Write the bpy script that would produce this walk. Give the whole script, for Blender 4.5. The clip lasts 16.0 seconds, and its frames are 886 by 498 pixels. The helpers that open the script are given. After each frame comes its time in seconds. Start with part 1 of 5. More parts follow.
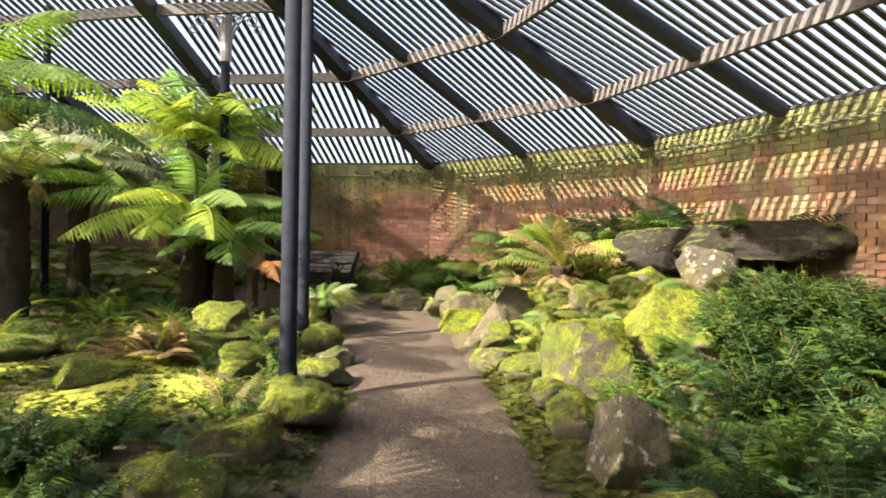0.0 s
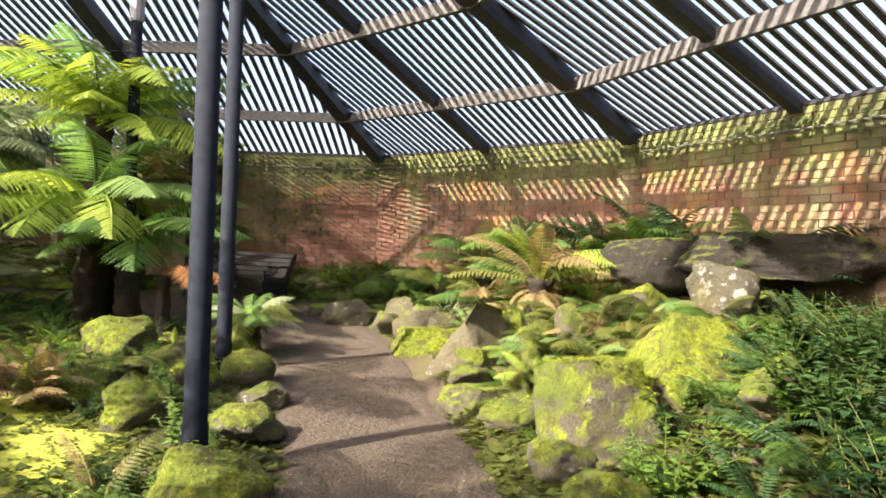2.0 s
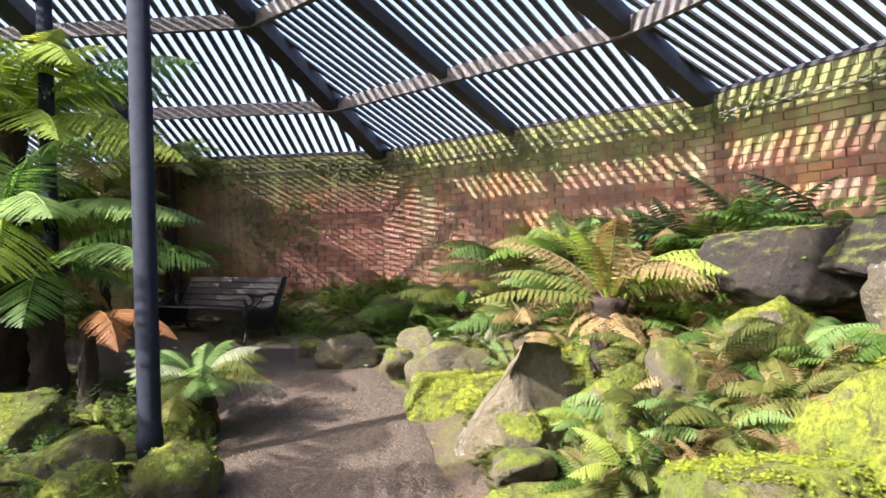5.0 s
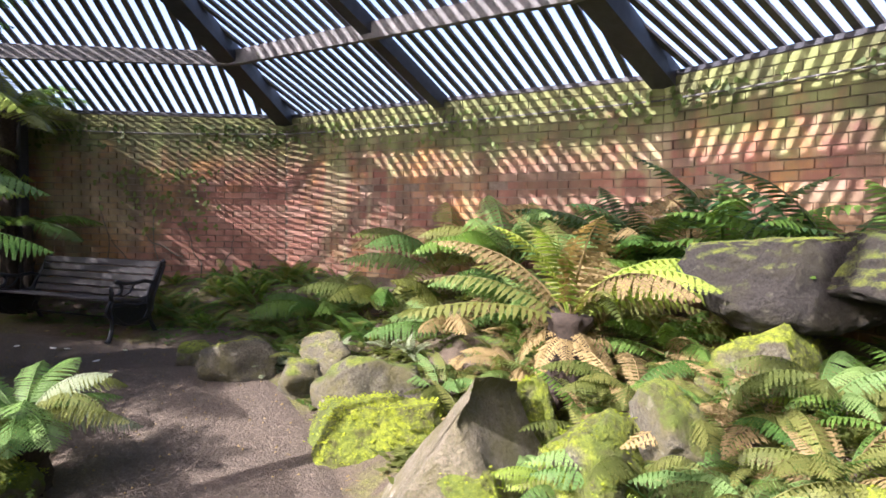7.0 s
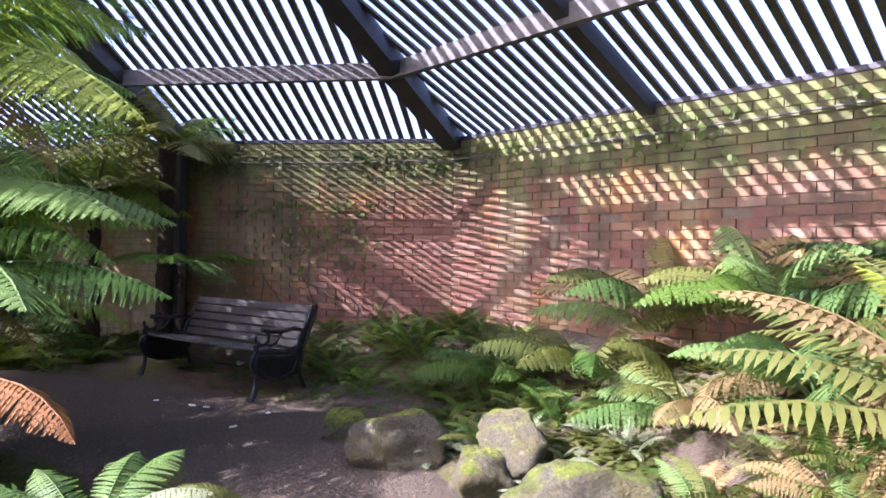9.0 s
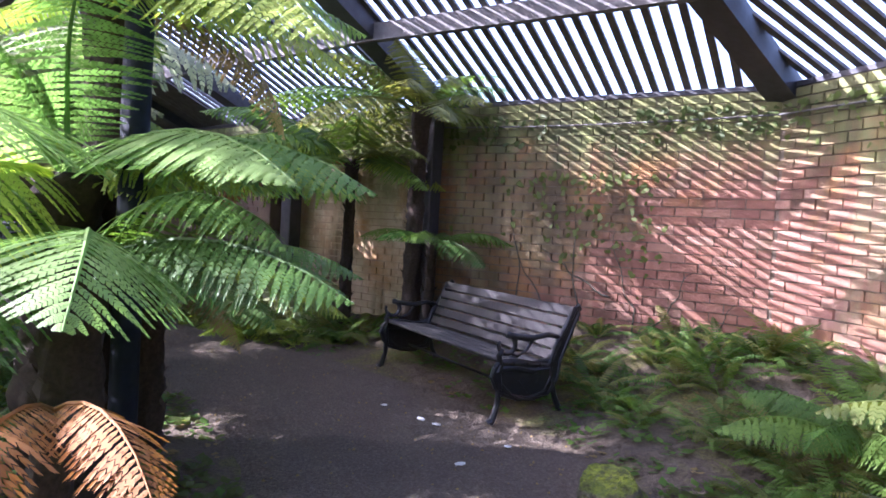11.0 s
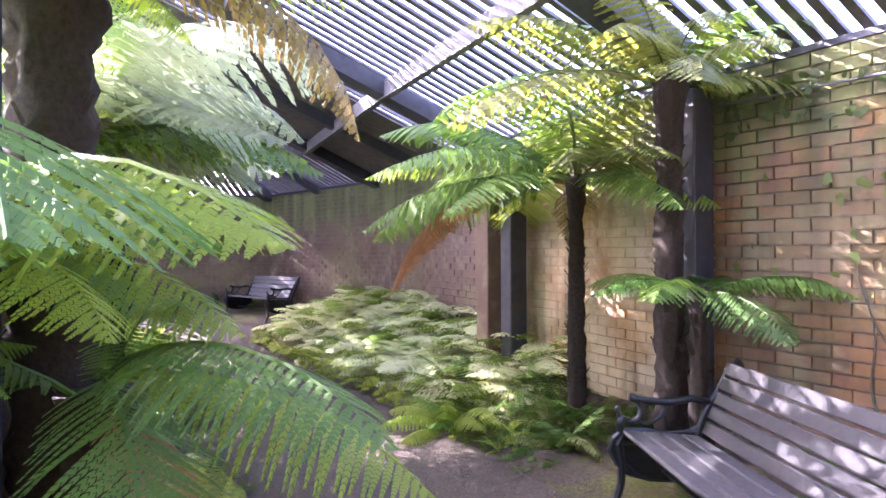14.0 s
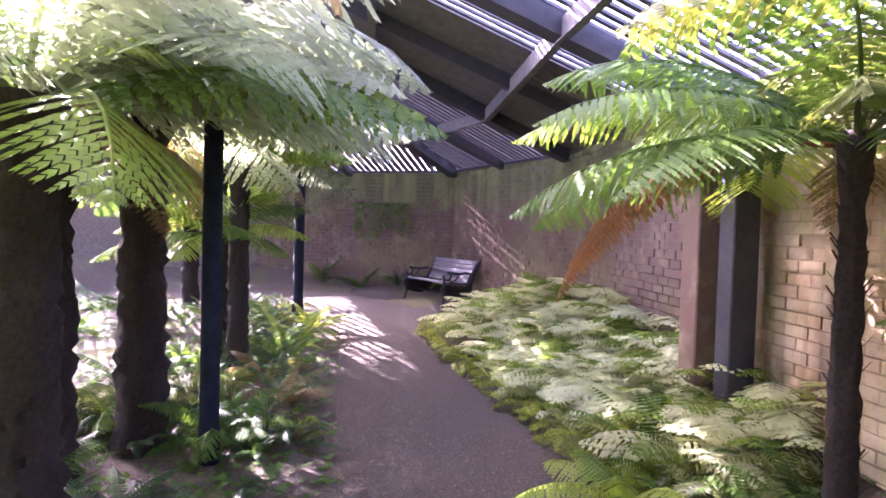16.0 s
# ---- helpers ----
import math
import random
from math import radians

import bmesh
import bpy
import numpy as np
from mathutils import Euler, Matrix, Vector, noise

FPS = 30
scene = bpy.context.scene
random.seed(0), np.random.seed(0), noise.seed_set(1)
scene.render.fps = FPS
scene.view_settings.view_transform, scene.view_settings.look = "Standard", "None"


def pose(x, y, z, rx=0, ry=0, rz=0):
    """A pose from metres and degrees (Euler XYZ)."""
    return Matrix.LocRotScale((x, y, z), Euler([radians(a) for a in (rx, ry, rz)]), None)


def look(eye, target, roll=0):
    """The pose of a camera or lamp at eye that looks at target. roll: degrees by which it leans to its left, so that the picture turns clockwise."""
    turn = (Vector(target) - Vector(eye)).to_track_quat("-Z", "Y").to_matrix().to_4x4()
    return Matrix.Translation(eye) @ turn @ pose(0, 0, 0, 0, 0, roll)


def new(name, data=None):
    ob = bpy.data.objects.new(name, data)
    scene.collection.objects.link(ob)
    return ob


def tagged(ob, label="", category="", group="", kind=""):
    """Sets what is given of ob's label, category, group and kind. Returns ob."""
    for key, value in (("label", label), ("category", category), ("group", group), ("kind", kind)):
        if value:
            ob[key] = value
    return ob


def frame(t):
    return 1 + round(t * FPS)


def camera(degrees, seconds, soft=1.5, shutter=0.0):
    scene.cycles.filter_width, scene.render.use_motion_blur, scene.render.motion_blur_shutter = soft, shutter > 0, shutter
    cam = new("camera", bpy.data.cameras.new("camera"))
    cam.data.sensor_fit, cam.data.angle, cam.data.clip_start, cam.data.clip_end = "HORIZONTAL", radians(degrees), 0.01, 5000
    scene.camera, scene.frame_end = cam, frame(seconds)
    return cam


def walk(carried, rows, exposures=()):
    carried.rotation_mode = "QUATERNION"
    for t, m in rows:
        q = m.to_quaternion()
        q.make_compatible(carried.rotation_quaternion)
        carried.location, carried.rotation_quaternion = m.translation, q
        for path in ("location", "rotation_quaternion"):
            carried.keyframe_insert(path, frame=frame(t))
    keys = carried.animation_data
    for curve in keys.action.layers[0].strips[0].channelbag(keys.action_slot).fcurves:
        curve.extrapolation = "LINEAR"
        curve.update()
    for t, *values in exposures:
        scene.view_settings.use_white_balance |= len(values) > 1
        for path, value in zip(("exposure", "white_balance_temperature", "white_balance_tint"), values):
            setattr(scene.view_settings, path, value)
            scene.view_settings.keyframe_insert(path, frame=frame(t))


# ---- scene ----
# ---------------------------------------------------------------- camera
cam = camera(68.38, 16.0, soft=1.7)
ROWS = [
    (0.0, 0.103, 0.412, 1.550, 0.36, -0.55, -1.03),
    (0.5, -0.015, 0.784, 1.572, -3.34, -0.44, -1.70),
    (1.0, -0.097, 1.124, 1.571, -4.18, -1.31, -0.71),
    (1.5, -0.087, 1.547, 1.618, -2.82, -2.03, 0.05),
    (2.0, -0.138, 1.908, 1.634, -5.16, -0.51, -2.38),
    (2.5, -0.248, 2.310, 1.657, -4.84, -0.83, -0.03),
    (3.0, -0.199, 2.732, 1.661, 0.02, 0.67, 1.93),
    (3.5, -0.155, 3.049, 1.660, -1.90, -1.97, 1.05),
    (4.0, -0.157, 3.401, 1.672, -5.98, -0.59, -1.51),
    (4.5, -0.091, 3.788, 1.685, -4.50, -0.47, 1.58),
    (5.0, 0.026, 4.125, 1.705, -3.50, -0.19, 1.50),
    (7.5, -0.068, 5.657, 1.871, -13.03, -2.74, -1.13),
    (8.0, -0.093, 6.080, 1.831, -6.37, -1.28, 0.63),
    (8.5, -0.149, 6.487, 1.853, -0.44, -0.90, 0.23),
    (9.0, -0.221, 6.886, 1.829, 1.32, 0.89, -1.05),
    (9.5, -0.292, 7.224, 1.836, 7.99, 2.24, 2.48),
    (10.0, -0.325, 7.589, 1.848, 15.59, 1.62, 0.99),
    (12.5, -0.831, 9.759, 1.928, 35.78, -3.87, 0.43),
    (13.0, -0.884, 10.138, 1.929, 42.04, -1.80, 3.61),
    (13.5, -1.039, 10.521, 1.988, 48.12, -3.01, 3.36),
    (14.0, -1.290, 10.833, 1.996, 51.56, 0.35, 0.15),
    (14.5, -1.579, 11.173, 2.010, 56.27, 1.14, 1.21),
    (15.0, -1.843, 11.544, 2.070, 61.85, 1.30, -0.30),
    (15.5, -2.113, 11.757, 2.069, 67.01, 0.08, -2.75),
    (16.0, -2.464, 11.987, 2.098, 69.77, -1.81, -1.63),
]
EXPOSURES = [(0.0, 2.02, 6850, 17), (2.5, 1.93, 6450, 17), (5.0, 2.0, 5900, 23), (7.5, 2.0, 5650, 28), (9.0, 2.3, 5350, 36), (10.0, 2.6, 5050, 39), (12.5, 4.0, 5450, 32), (14.0, 4.7, 5450, 44), (15.0, 4.65, 5500, 56), (16.0, 4.65, 5550, 60)]
walk(cam, [(t, pose(x, y, z, 90 + pitch, roll, yaw)) for t, x, y, z, yaw, pitch, roll in ROWS], EXPOSURES)

# ---------------------------------------------------------------- world and sun
SUN_AZ, SUN_EL = 208.5, 35.8
world = bpy.data.worlds.new("sky")
scene.world = world
world.use_nodes = True
wn = world.node_tree
sky = wn.nodes.new("ShaderNodeTexSky")
sky.sky_type = "NISHITA"
sky.sun_disc = False
sky.sun_elevation = radians(SUN_EL)
sky.sun_rotation = radians(90 - SUN_AZ)
sky.air_density, sky.dust_density, sky.ozone_density = 1.0, 6.0, 0.6
wn.nodes["Background"].inputs[1].default_value = 0.15
wn.links.new(sky.outputs[0], wn.nodes["Background"].inputs[0])
sun = new("sun", bpy.data.lights.new("sun", "SUN"))
sun.data.energy, sun.data.angle, sun.data.color = 4.5, radians(0.5), (1.0, 0.92, 0.76)
toward = Vector((math.cos(radians(SUN_AZ)) * math.cos(radians(SUN_EL)), math.sin(radians(SUN_AZ)) * math.cos(radians(SUN_EL)), math.sin(radians(SUN_EL))))
sun.matrix_world = look(toward * 40, (0, 0, 0))


# ---------------------------------------------------------------- materials
def mat(name, rough=0.8, metal=0.0):
    m = bpy.data.materials.new(name)
    m.use_nodes = True
    nt = m.node_tree
    b = nt.nodes["Principled BSDF"]
    b.inputs["Roughness"].default_value, b.inputs["Metallic"].default_value = rough, metal
    return m, nt, b


def noise_node(nt, scale, detail=5, rough=0.6, coords="Position"):
    n = nt.nodes.new("ShaderNodeTexNoise")
    n.inputs["Scale"].default_value, n.inputs["Detail"].default_value, n.inputs["Roughness"].default_value = scale, detail, rough
    if coords == "Position":
        nt.links.new(nt.nodes.new("ShaderNodeNewGeometry").outputs["Position"], n.inputs["Vector"])
    else:
        nt.links.new(nt.nodes.new("ShaderNodeTexCoord").outputs["Object"], n.inputs["Vector"])
    return n.outputs["Fac"]


def ramp(nt, fac, stops):
    r = nt.nodes.new("ShaderNodeValToRGB")
    while len(r.color_ramp.elements) < len(stops):
        r.color_ramp.elements.new(0.5)
    for e, (p, c) in zip(r.color_ramp.elements, stops):
        e.position, e.color = p, (*c, 1) if len(c) == 3 else c
    nt.links.new(fac, r.inputs["Fac"])
    return r.outputs["Color"]


def mix(nt, fac, a, b, mode="MIX"):
    n = nt.nodes.new("ShaderNodeMix")
    n.data_type, n.blend_type = "RGBA", mode
    for value, key in ((fac, 0), (a, 6), (b, 7)):
        if isinstance(value, (int, float)):
            n.inputs[key].default_value = value
        elif isinstance(value, tuple):
            n.inputs[key].default_value = (*value, 1)
        else:
            nt.links.new(value, n.inputs[key])
    return n.outputs[2]


def calc(nt, op, a, b=0.0, c=0.0):
    n = nt.nodes.new("ShaderNodeMath")
    n.operation = op
    for i, value in enumerate((a, b, c)):
        if isinstance(value, (int, float)):
            n.inputs[i].default_value = value
        else:
            nt.links.new(value, n.inputs[i])
    return n.outputs[0]


def bump(nt, b, height, strength=0.5, distance=0.01):
    n = nt.nodes.new("ShaderNodeBump")
    n.inputs["Strength"].default_value, n.inputs["Distance"].default_value = strength, distance
    nt.links.new(height, n.inputs["Height"])
    nt.links.new(n.outputs["Normal"], b.inputs["Normal"])


def gravel_mat():
    m, nt, b = mat("gravel_path", 0.95)
    big, mid, fine = noise_node(nt, 0.7), noise_node(nt, 6), noise_node(nt, 55, 3, 0.8)
    c = ramp(nt, fine, [(0.3, (0.055, 0.042, 0.033)), (0.55, (0.14, 0.109, 0.075)), (0.75, (0.29, 0.235, 0.17))])
    c = mix(nt, calc(nt, "MULTIPLY", mid, 0.55), c, (0.065, 0.047, 0.034))
    c = mix(nt, ramp(nt, big, [(0.45, (0, 0, 0)), (0.7, (0.5, 0.5, 0.5))]), c, (0.10, 0.077, 0.056))
    nt.links.new(c, b.inputs["Base Color"])
    bump(nt, b, calc(nt, "ADD", fine, calc(nt, "MULTIPLY", noise_node(nt, 14, 4, 0.7), 1.6)), 1.0, 0.035)
    return m


def soil_mat():
    m, nt, b = mat("mossy_soil", 0.95)
    big, mid, fine = noise_node(nt, 0.9), noise_node(nt, 5), noise_node(nt, 40, 4, 0.8)
    soil = ramp(nt, fine, [(0.3, (0.045, 0.033, 0.023)), (0.7, (0.15, 0.115, 0.078))])
    moss = ramp(nt, fine, [(0.3, (0.05, 0.06, 0.010)), (0.7, (0.20, 0.20, 0.03))])
    f = calc(nt, "ADD", calc(nt, "MULTIPLY", big, 0.7), calc(nt, "MULTIPLY", mid, 0.4))
    c = mix(nt, ramp(nt, f, [(0.55, (0, 0, 0)), (0.70, (0.8, 0.8, 0.8))]), soil, moss)
    nt.links.new(c, b.inputs["Base Color"])
    bump(nt, b, fine, 1.0, 0.03)
    return m


def rock_mat(name, moss_from, moss_to, pale=0.0, dark=False):
    """Weathered stone with moss cushions on what faces up."""
    m, nt, b = mat(name, 0.92)
    big, mid, fine = noise_node(nt, 1.6), noise_node(nt, 9), noise_node(nt, 60, 4, 0.75)
    stone = ramp(nt, fine, [(0.3, (0.055, 0.050, 0.033)), (0.7, (0.185, 0.168, 0.115))])
    # dark: a darker copy of the stone that carries the rock pile's shade
    if dark:
        stone = ramp(nt, fine, [(0.3, (0.008, 0.007, 0.006)), (0.7, (0.05, 0.043, 0.034))])
    if pale:
        stone = mix(nt, ramp(nt, mid, [(pale, (0, 0, 0)), (pale + 0.06, (1, 1, 1))]), stone, (0.50, 0.46, 0.40))
    else:
        stone = mix(nt, ramp(nt, mid, [(0.60, (0, 0, 0)), (0.68, (0.7, 0.7, 0.7))]), stone, (0.13, 0.12, 0.09) if dark else (0.40, 0.385, 0.30))
    if pale and pale < 0.5:
        g0 = nt.nodes.new("ShaderNodeTexCoord")
        low = nt.nodes.new("ShaderNodeSeparateXYZ")
        nt.links.new(g0.outputs["Object"], low.inputs[0])
        f0 = calc(nt, "ADD", low.outputs["Z"], calc(nt, "MULTIPLY", calc(nt, "SUBTRACT", big, 0.5), 0.8))
        tan = ramp(nt, fine, [(0.3, (0.12, 0.105, 0.06)), (0.7, (0.25, 0.22, 0.14))])
        stone = mix(nt, ramp(nt, f0, [(0.0, (0, 0, 0)), (0.12, (0.9, 0.9, 0.9))]), stone, tan)
    moss = ramp(nt, noise_node(nt, 28, 5, 0.8), [(0.32, (0.05, 0.065, 0.007)), (0.5, (0.22, 0.27, 0.014)), (0.7, (0.42, 0.50, 0.02))])
    moss = mix(nt, ramp(nt, big, [(0.42, (0, 0, 0)), (0.6, (0.9, 0.9, 0.9))]), moss, (0.10, 0.14, 0.015))
    moss = mix(nt, ramp(nt, noise_node(nt, 5.5, 6, 0.7), [(0.50, (0, 0, 0)), (0.60, (0.85, 0.85, 0.85))]), moss, (0.075, 0.075, 0.02))
    stone = mix(nt, ramp(nt, noise_node(nt, 3.2, 6, 0.7), [(0.46, (0, 0, 0)), (0.60, (0.75, 0.75, 0.75))]), stone, (0.045, 0.04, 0.018) if dark else (0.15, 0.135, 0.05))
    g = nt.nodes.new("ShaderNodeNewGeometry")
    xyz = nt.nodes.new("ShaderNodeSeparateXYZ")
    nt.links.new(g.outputs["Normal"], xyz.inputs[0])
    f = calc(nt, "ADD", xyz.outputs["Z"], calc(nt, "MULTIPLY", calc(nt, "ADD", calc(nt, "MULTIPLY", big, 0.8), calc(nt, "ADD", calc(nt, "MULTIPLY", mid, 0.5), calc(nt, "MULTIPLY", fine, 0.3))), 1.25))
    f = ramp(nt, calc(nt, "MULTIPLY", f, 0.5), [(moss_from, (0, 0, 0)), (moss_to, (1, 1, 1))])
    nt.links.new(mix(nt, f, stone, moss), b.inputs["Base Color"])
    bump(nt, b, calc(nt, "ADD", noise_node(nt, 28, 5, 0.8), calc(nt, "MULTIPLY", mid, 1.5)), 1.0, 0.06)
    return m


def brick_mat(name, joined, pale=False, brown=False):
    m, nt, b = mat(name, 0.9)
    if joined:
        rnd = nt.nodes.new("ShaderNodeNewGeometry").outputs["Random Per Island"]
    else:
        rnd = nt.nodes.new("ShaderNodeObjectInfo").outputs["Random"]
    big, mid, fine = noise_node(nt, 0.55), noise_node(nt, 3.5), noise_node(nt, 45, 4, 0.75)
    c = ramp(nt, rnd, [(0.0, (0.10, 0.055, 0.04)), (0.3, (0.22, 0.095, 0.065)), (0.6, (0.28, 0.125, 0.085)), (0.85, (0.19, 0.125, 0.09)), (1.0, (0.34, 0.22, 0.16))])
    c = mix(nt, calc(nt, "MULTIPLY", fine, 0.5), c, (0.16, 0.09, 0.06))
    # brown: the far walls' shade put into the brick as a darker colour
    if brown:
        c = mix(nt, 0.8, c, (0.115, 0.082, 0.055))
    # pale: sunlight on wall 5 put into the colour, under rust and olive blotches
    if pale:
        c = mix(nt, ramp(nt, mid, [(0.35, (0.75, 0.75, 0.75)), (0.6, (1, 1, 1))]), c, (0.64, 0.52, 0.34))
        c = mix(nt, ramp(nt, noise_node(nt, 1.9, 6, 0.7), [(0.46, (0, 0, 0)), (0.58, (0.5, 0.5, 0.5))]), c, (0.40, 0.22, 0.11))
        c = mix(nt, ramp(nt, noise_node(nt, 1.2, 6, 0.75), [(0.34, (0.6, 0.6, 0.6)), (0.48, (0, 0, 0))]), c, (0.22, 0.21, 0.12))
    c = mix(nt, ramp(nt, mid, [(0.52, (0, 0, 0)), (0.75, (0.55, 0.55, 0.55))]), c, (0.36, 0.30, 0.19))
    c = mix(nt, ramp(nt, big, [(0.48, (0, 0, 0)), (0.66, (0.65, 0.65, 0.65))]), c, (0.20, 0.18, 0.075))
    if not brown:
        c = mix(nt, ramp(nt, noise_node(nt, 1.35, 6, 0.7), [(0.50, (0, 0, 0)), (0.63, (0.7, 0.7, 0.7))]), c, (0.36, 0.19, 0.06))
        c = mix(nt, ramp(nt, noise_node(nt, 2.1, 6, 0.75), [(0.30, (0.7, 0.7, 0.7)), (0.42, (0, 0, 0))]), c, (0.10, 0.085, 0.035))
    g = nt.nodes.new("ShaderNodeNewGeometry")
    xyz = nt.nodes.new("ShaderNodeSeparateXYZ")
    nt.links.new(g.outputs["Position"], xyz.inputs[0])
    flat = nt.nodes.new("ShaderNodeVectorMath")
    flat.operation = "MULTIPLY"
    flat.inputs[1].default_value = (3.2, 3.2, 0.35)
    nt.links.new(g.outputs["Position"], flat.inputs[0])
    drip = nt.nodes.new("ShaderNodeTexNoise")
    drip.inputs["Scale"].default_value, drip.inputs["Detail"].default_value = 1.0, 6
    nt.links.new(flat.outputs[0], drip.inputs["Vector"])
    c = mix(nt, ramp(nt, drip.outputs["Fac"], [(0.30, (0.3, 0.3, 0.3) if brown else (0.8, 0.8, 0.8)), (0.47, (0, 0, 0))]), c, (0.075, 0.06, 0.035))
    if not brown:
        c = mix(nt, ramp(nt, drip.outputs["Fac"], [(0.54, (0, 0, 0)), (0.70, (0.5, 0.5, 0.5))]), c, (0.36, 0.37, 0.20))
    algae = calc(nt, "ADD", calc(nt, "MULTIPLY", calc(nt, "SUBTRACT", xyz.outputs["Z"], 2.42), 1.3), calc(nt, "MULTIPLY", calc(nt, "SUBTRACT", mid, 0.5), 2.2))
    c = mix(nt, ramp(nt, algae, [(0.0, (0, 0, 0)), (0.6, (0.88, 0.88, 0.88))]), c, mix(nt, ramp(nt, drip.outputs["Fac"], [(0.42, (0, 0, 0)), (0.6, (1, 1, 1))]), (0.075, 0.09, 0.032), (0.16, 0.19, 0.062)))
    if not (pale or brown):
        # paler, pinker brick round the corner beside the bench
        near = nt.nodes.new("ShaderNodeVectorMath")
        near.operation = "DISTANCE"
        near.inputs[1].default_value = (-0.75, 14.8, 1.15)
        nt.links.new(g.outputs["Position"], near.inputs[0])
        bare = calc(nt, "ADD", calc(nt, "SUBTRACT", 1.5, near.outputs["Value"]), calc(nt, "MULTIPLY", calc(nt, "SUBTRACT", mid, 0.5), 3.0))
        pinker = ramp(nt, rnd, [(0.0, (0.21, 0.10, 0.07)), (0.5, (0.35, 0.165, 0.115)), (1.0, (0.43, 0.26, 0.19))])
        pinker = mix(nt, calc(nt, "MULTIPLY", fine, 0.45), pinker, (0.22, 0.12, 0.09))
        c = mix(nt, ramp(nt, bare, [(0.0, (0, 0, 0)), (0.5, (0.85, 0.85, 0.85))]), c, pinker)
    nt.links.new(c, b.inputs["Base Color"])
    bump(nt, b, fine, 0.7, 0.012)
    return m


def plain_mat(name, lo, hi, scale=8, rough=0.8, metal=0.0, relief=0.3):
    m, nt, b = mat(name, rough, metal)
    f = noise_node(nt, scale, 6, 0.65)
    big = noise_node(nt, scale * 0.13)
    c = ramp(nt, f, [(0.3, lo), (0.7, hi)])
    c = mix(nt, calc(nt, "MULTIPLY", big, 0.5), c, lo)
    nt.links.new(c, b.inputs["Base Color"])
    bump(nt, b, f, relief, 0.006)
    return m


def leaf_mat(name, lo, hi, glow=0.45, rough=0.5, through_tint=(1.55, 1.5, 0.6)):
    """Leaf: a glossy face over a translucent body."""
    m, nt, b = mat(name, rough)
    rnd = nt.nodes.new("ShaderNodeObjectInfo").outputs["Random"]
    f = calc(nt, "ADD", calc(nt, "MULTIPLY", rnd, 0.6), calc(nt, "MULTIPLY", noise_node(nt, 6), 0.5))
    c = ramp(nt, f, [(0.2, lo), (0.85, hi)])
    nt.links.new(c, b.inputs["Base Color"])
    b.inputs["Specular IOR Level"].default_value = 0.22
    t = nt.nodes.new("ShaderNodeBsdfTranslucent")
    warm = mix(nt, 1.0, c, through_tint, "MULTIPLY")
    nt.links.new(warm, t.inputs["Color"])
    s = nt.nodes.new("ShaderNodeMixShader")
    s.inputs[0].default_value = glow
    nt.links.new(b.outputs[0], s.inputs[1])
    nt.links.new(t.outputs[0], s.inputs[2])
    nt.links.new(s.outputs[0], nt.nodes["Material Output"].inputs["Surface"])
    return m


GRAVEL, SOIL = gravel_mat(), soil_mat()
ROCK_DULL = rock_mat("dull_rock", 0.84, 0.98)
ROCK_SPLIT, ROCK_BLOCK = rock_mat("split_rock", 0.92, 1.06, 0.49), rock_mat("moss_capped_rock", 0.53, 0.63)
ROCK_MOSSY, ROCK_GREY, ROCK_PALE, ROCK_DARK = rock_mat("mossy_rock", 0.50, 0.64), rock_mat("grey_rock", 0.66, 0.82), rock_mat("pale_lichen_rock", 0.96, 1.1, 0.57), rock_mat("dark_rock", 0.78, 0.95, dark=True)
BRICKS_BROWN = brick_mat("brown_brick", True, brown=True)
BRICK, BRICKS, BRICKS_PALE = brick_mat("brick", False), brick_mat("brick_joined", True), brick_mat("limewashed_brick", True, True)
# mortar of wall 5, paled with its brick to carry the sunlight
MORTAR_PALE = plain_mat("limewashed_mortar", (0.32, 0.24, 0.15), (0.52, 0.40, 0.26), 6)
MORTAR = plain_mat("mortar", (0.10, 0.075, 0.05), (0.24, 0.20, 0.15), 20)
DARK_TIMBER = plain_mat("dark_painted_timber", (0.018, 0.020, 0.027), (0.045, 0.048, 0.058), 12, 0.55)
GREY_TIMBER = plain_mat("weathered_timber", (0.075, 0.074, 0.074), (0.18, 0.175, 0.175), 14, 0.85)
LATH = plain_mat("roof_lath", (0.06, 0.055, 0.055), (0.15, 0.14, 0.14), 9, 0.8)
POST_PAINT = plain_mat("dark_post_paint", (0.007, 0.010, 0.017), (0.019, 0.025, 0.036), 10, 0.8)
IRON = plain_mat("black_cast_iron", (0.010, 0.011, 0.014), (0.03, 0.032, 0.038), 30, 0.35, 0.3)
IRON_WHITE = plain_mat("pale_cast_iron", (0.28, 0.28, 0.32), (0.50, 0.50, 0.55), 30, 0.5)
POST_PAINT.node_tree.nodes["Principled BSDF"].inputs["Specular IOR Level"].default_value = 0.15
BENCH_WOOD = plain_mat("dark_bench_slats", (0.025, 0.024, 0.025), (0.060, 0.057, 0.056), 25, 0.78)
BENCH_PALE = plain_mat("grey_bench_slats", (0.09, 0.085, 0.09), (0.19, 0.18, 0.185), 25, 0.6)
TRUNK = plain_mat("fibrous_trunk", (0.011, 0.008, 0.006), (0.055, 0.037, 0.025), 40, 0.95, 0, 1.0)
TRUNK_PALE = plain_mat("lichened_trunk", (0.05, 0.055, 0.04), (0.16, 0.16, 0.12), 30, 0.95, 0, 1.0)
PETAL = plain_mat("white_petal", (0.6, 0.6, 0.57), (0.85, 0.85, 0.82), 30)
MOSS_LAWN = plain_mat("moss_carpet", (0.16, 0.19, 0.018), (0.40, 0.43, 0.05), 35, 0.95, 0, 1.0)
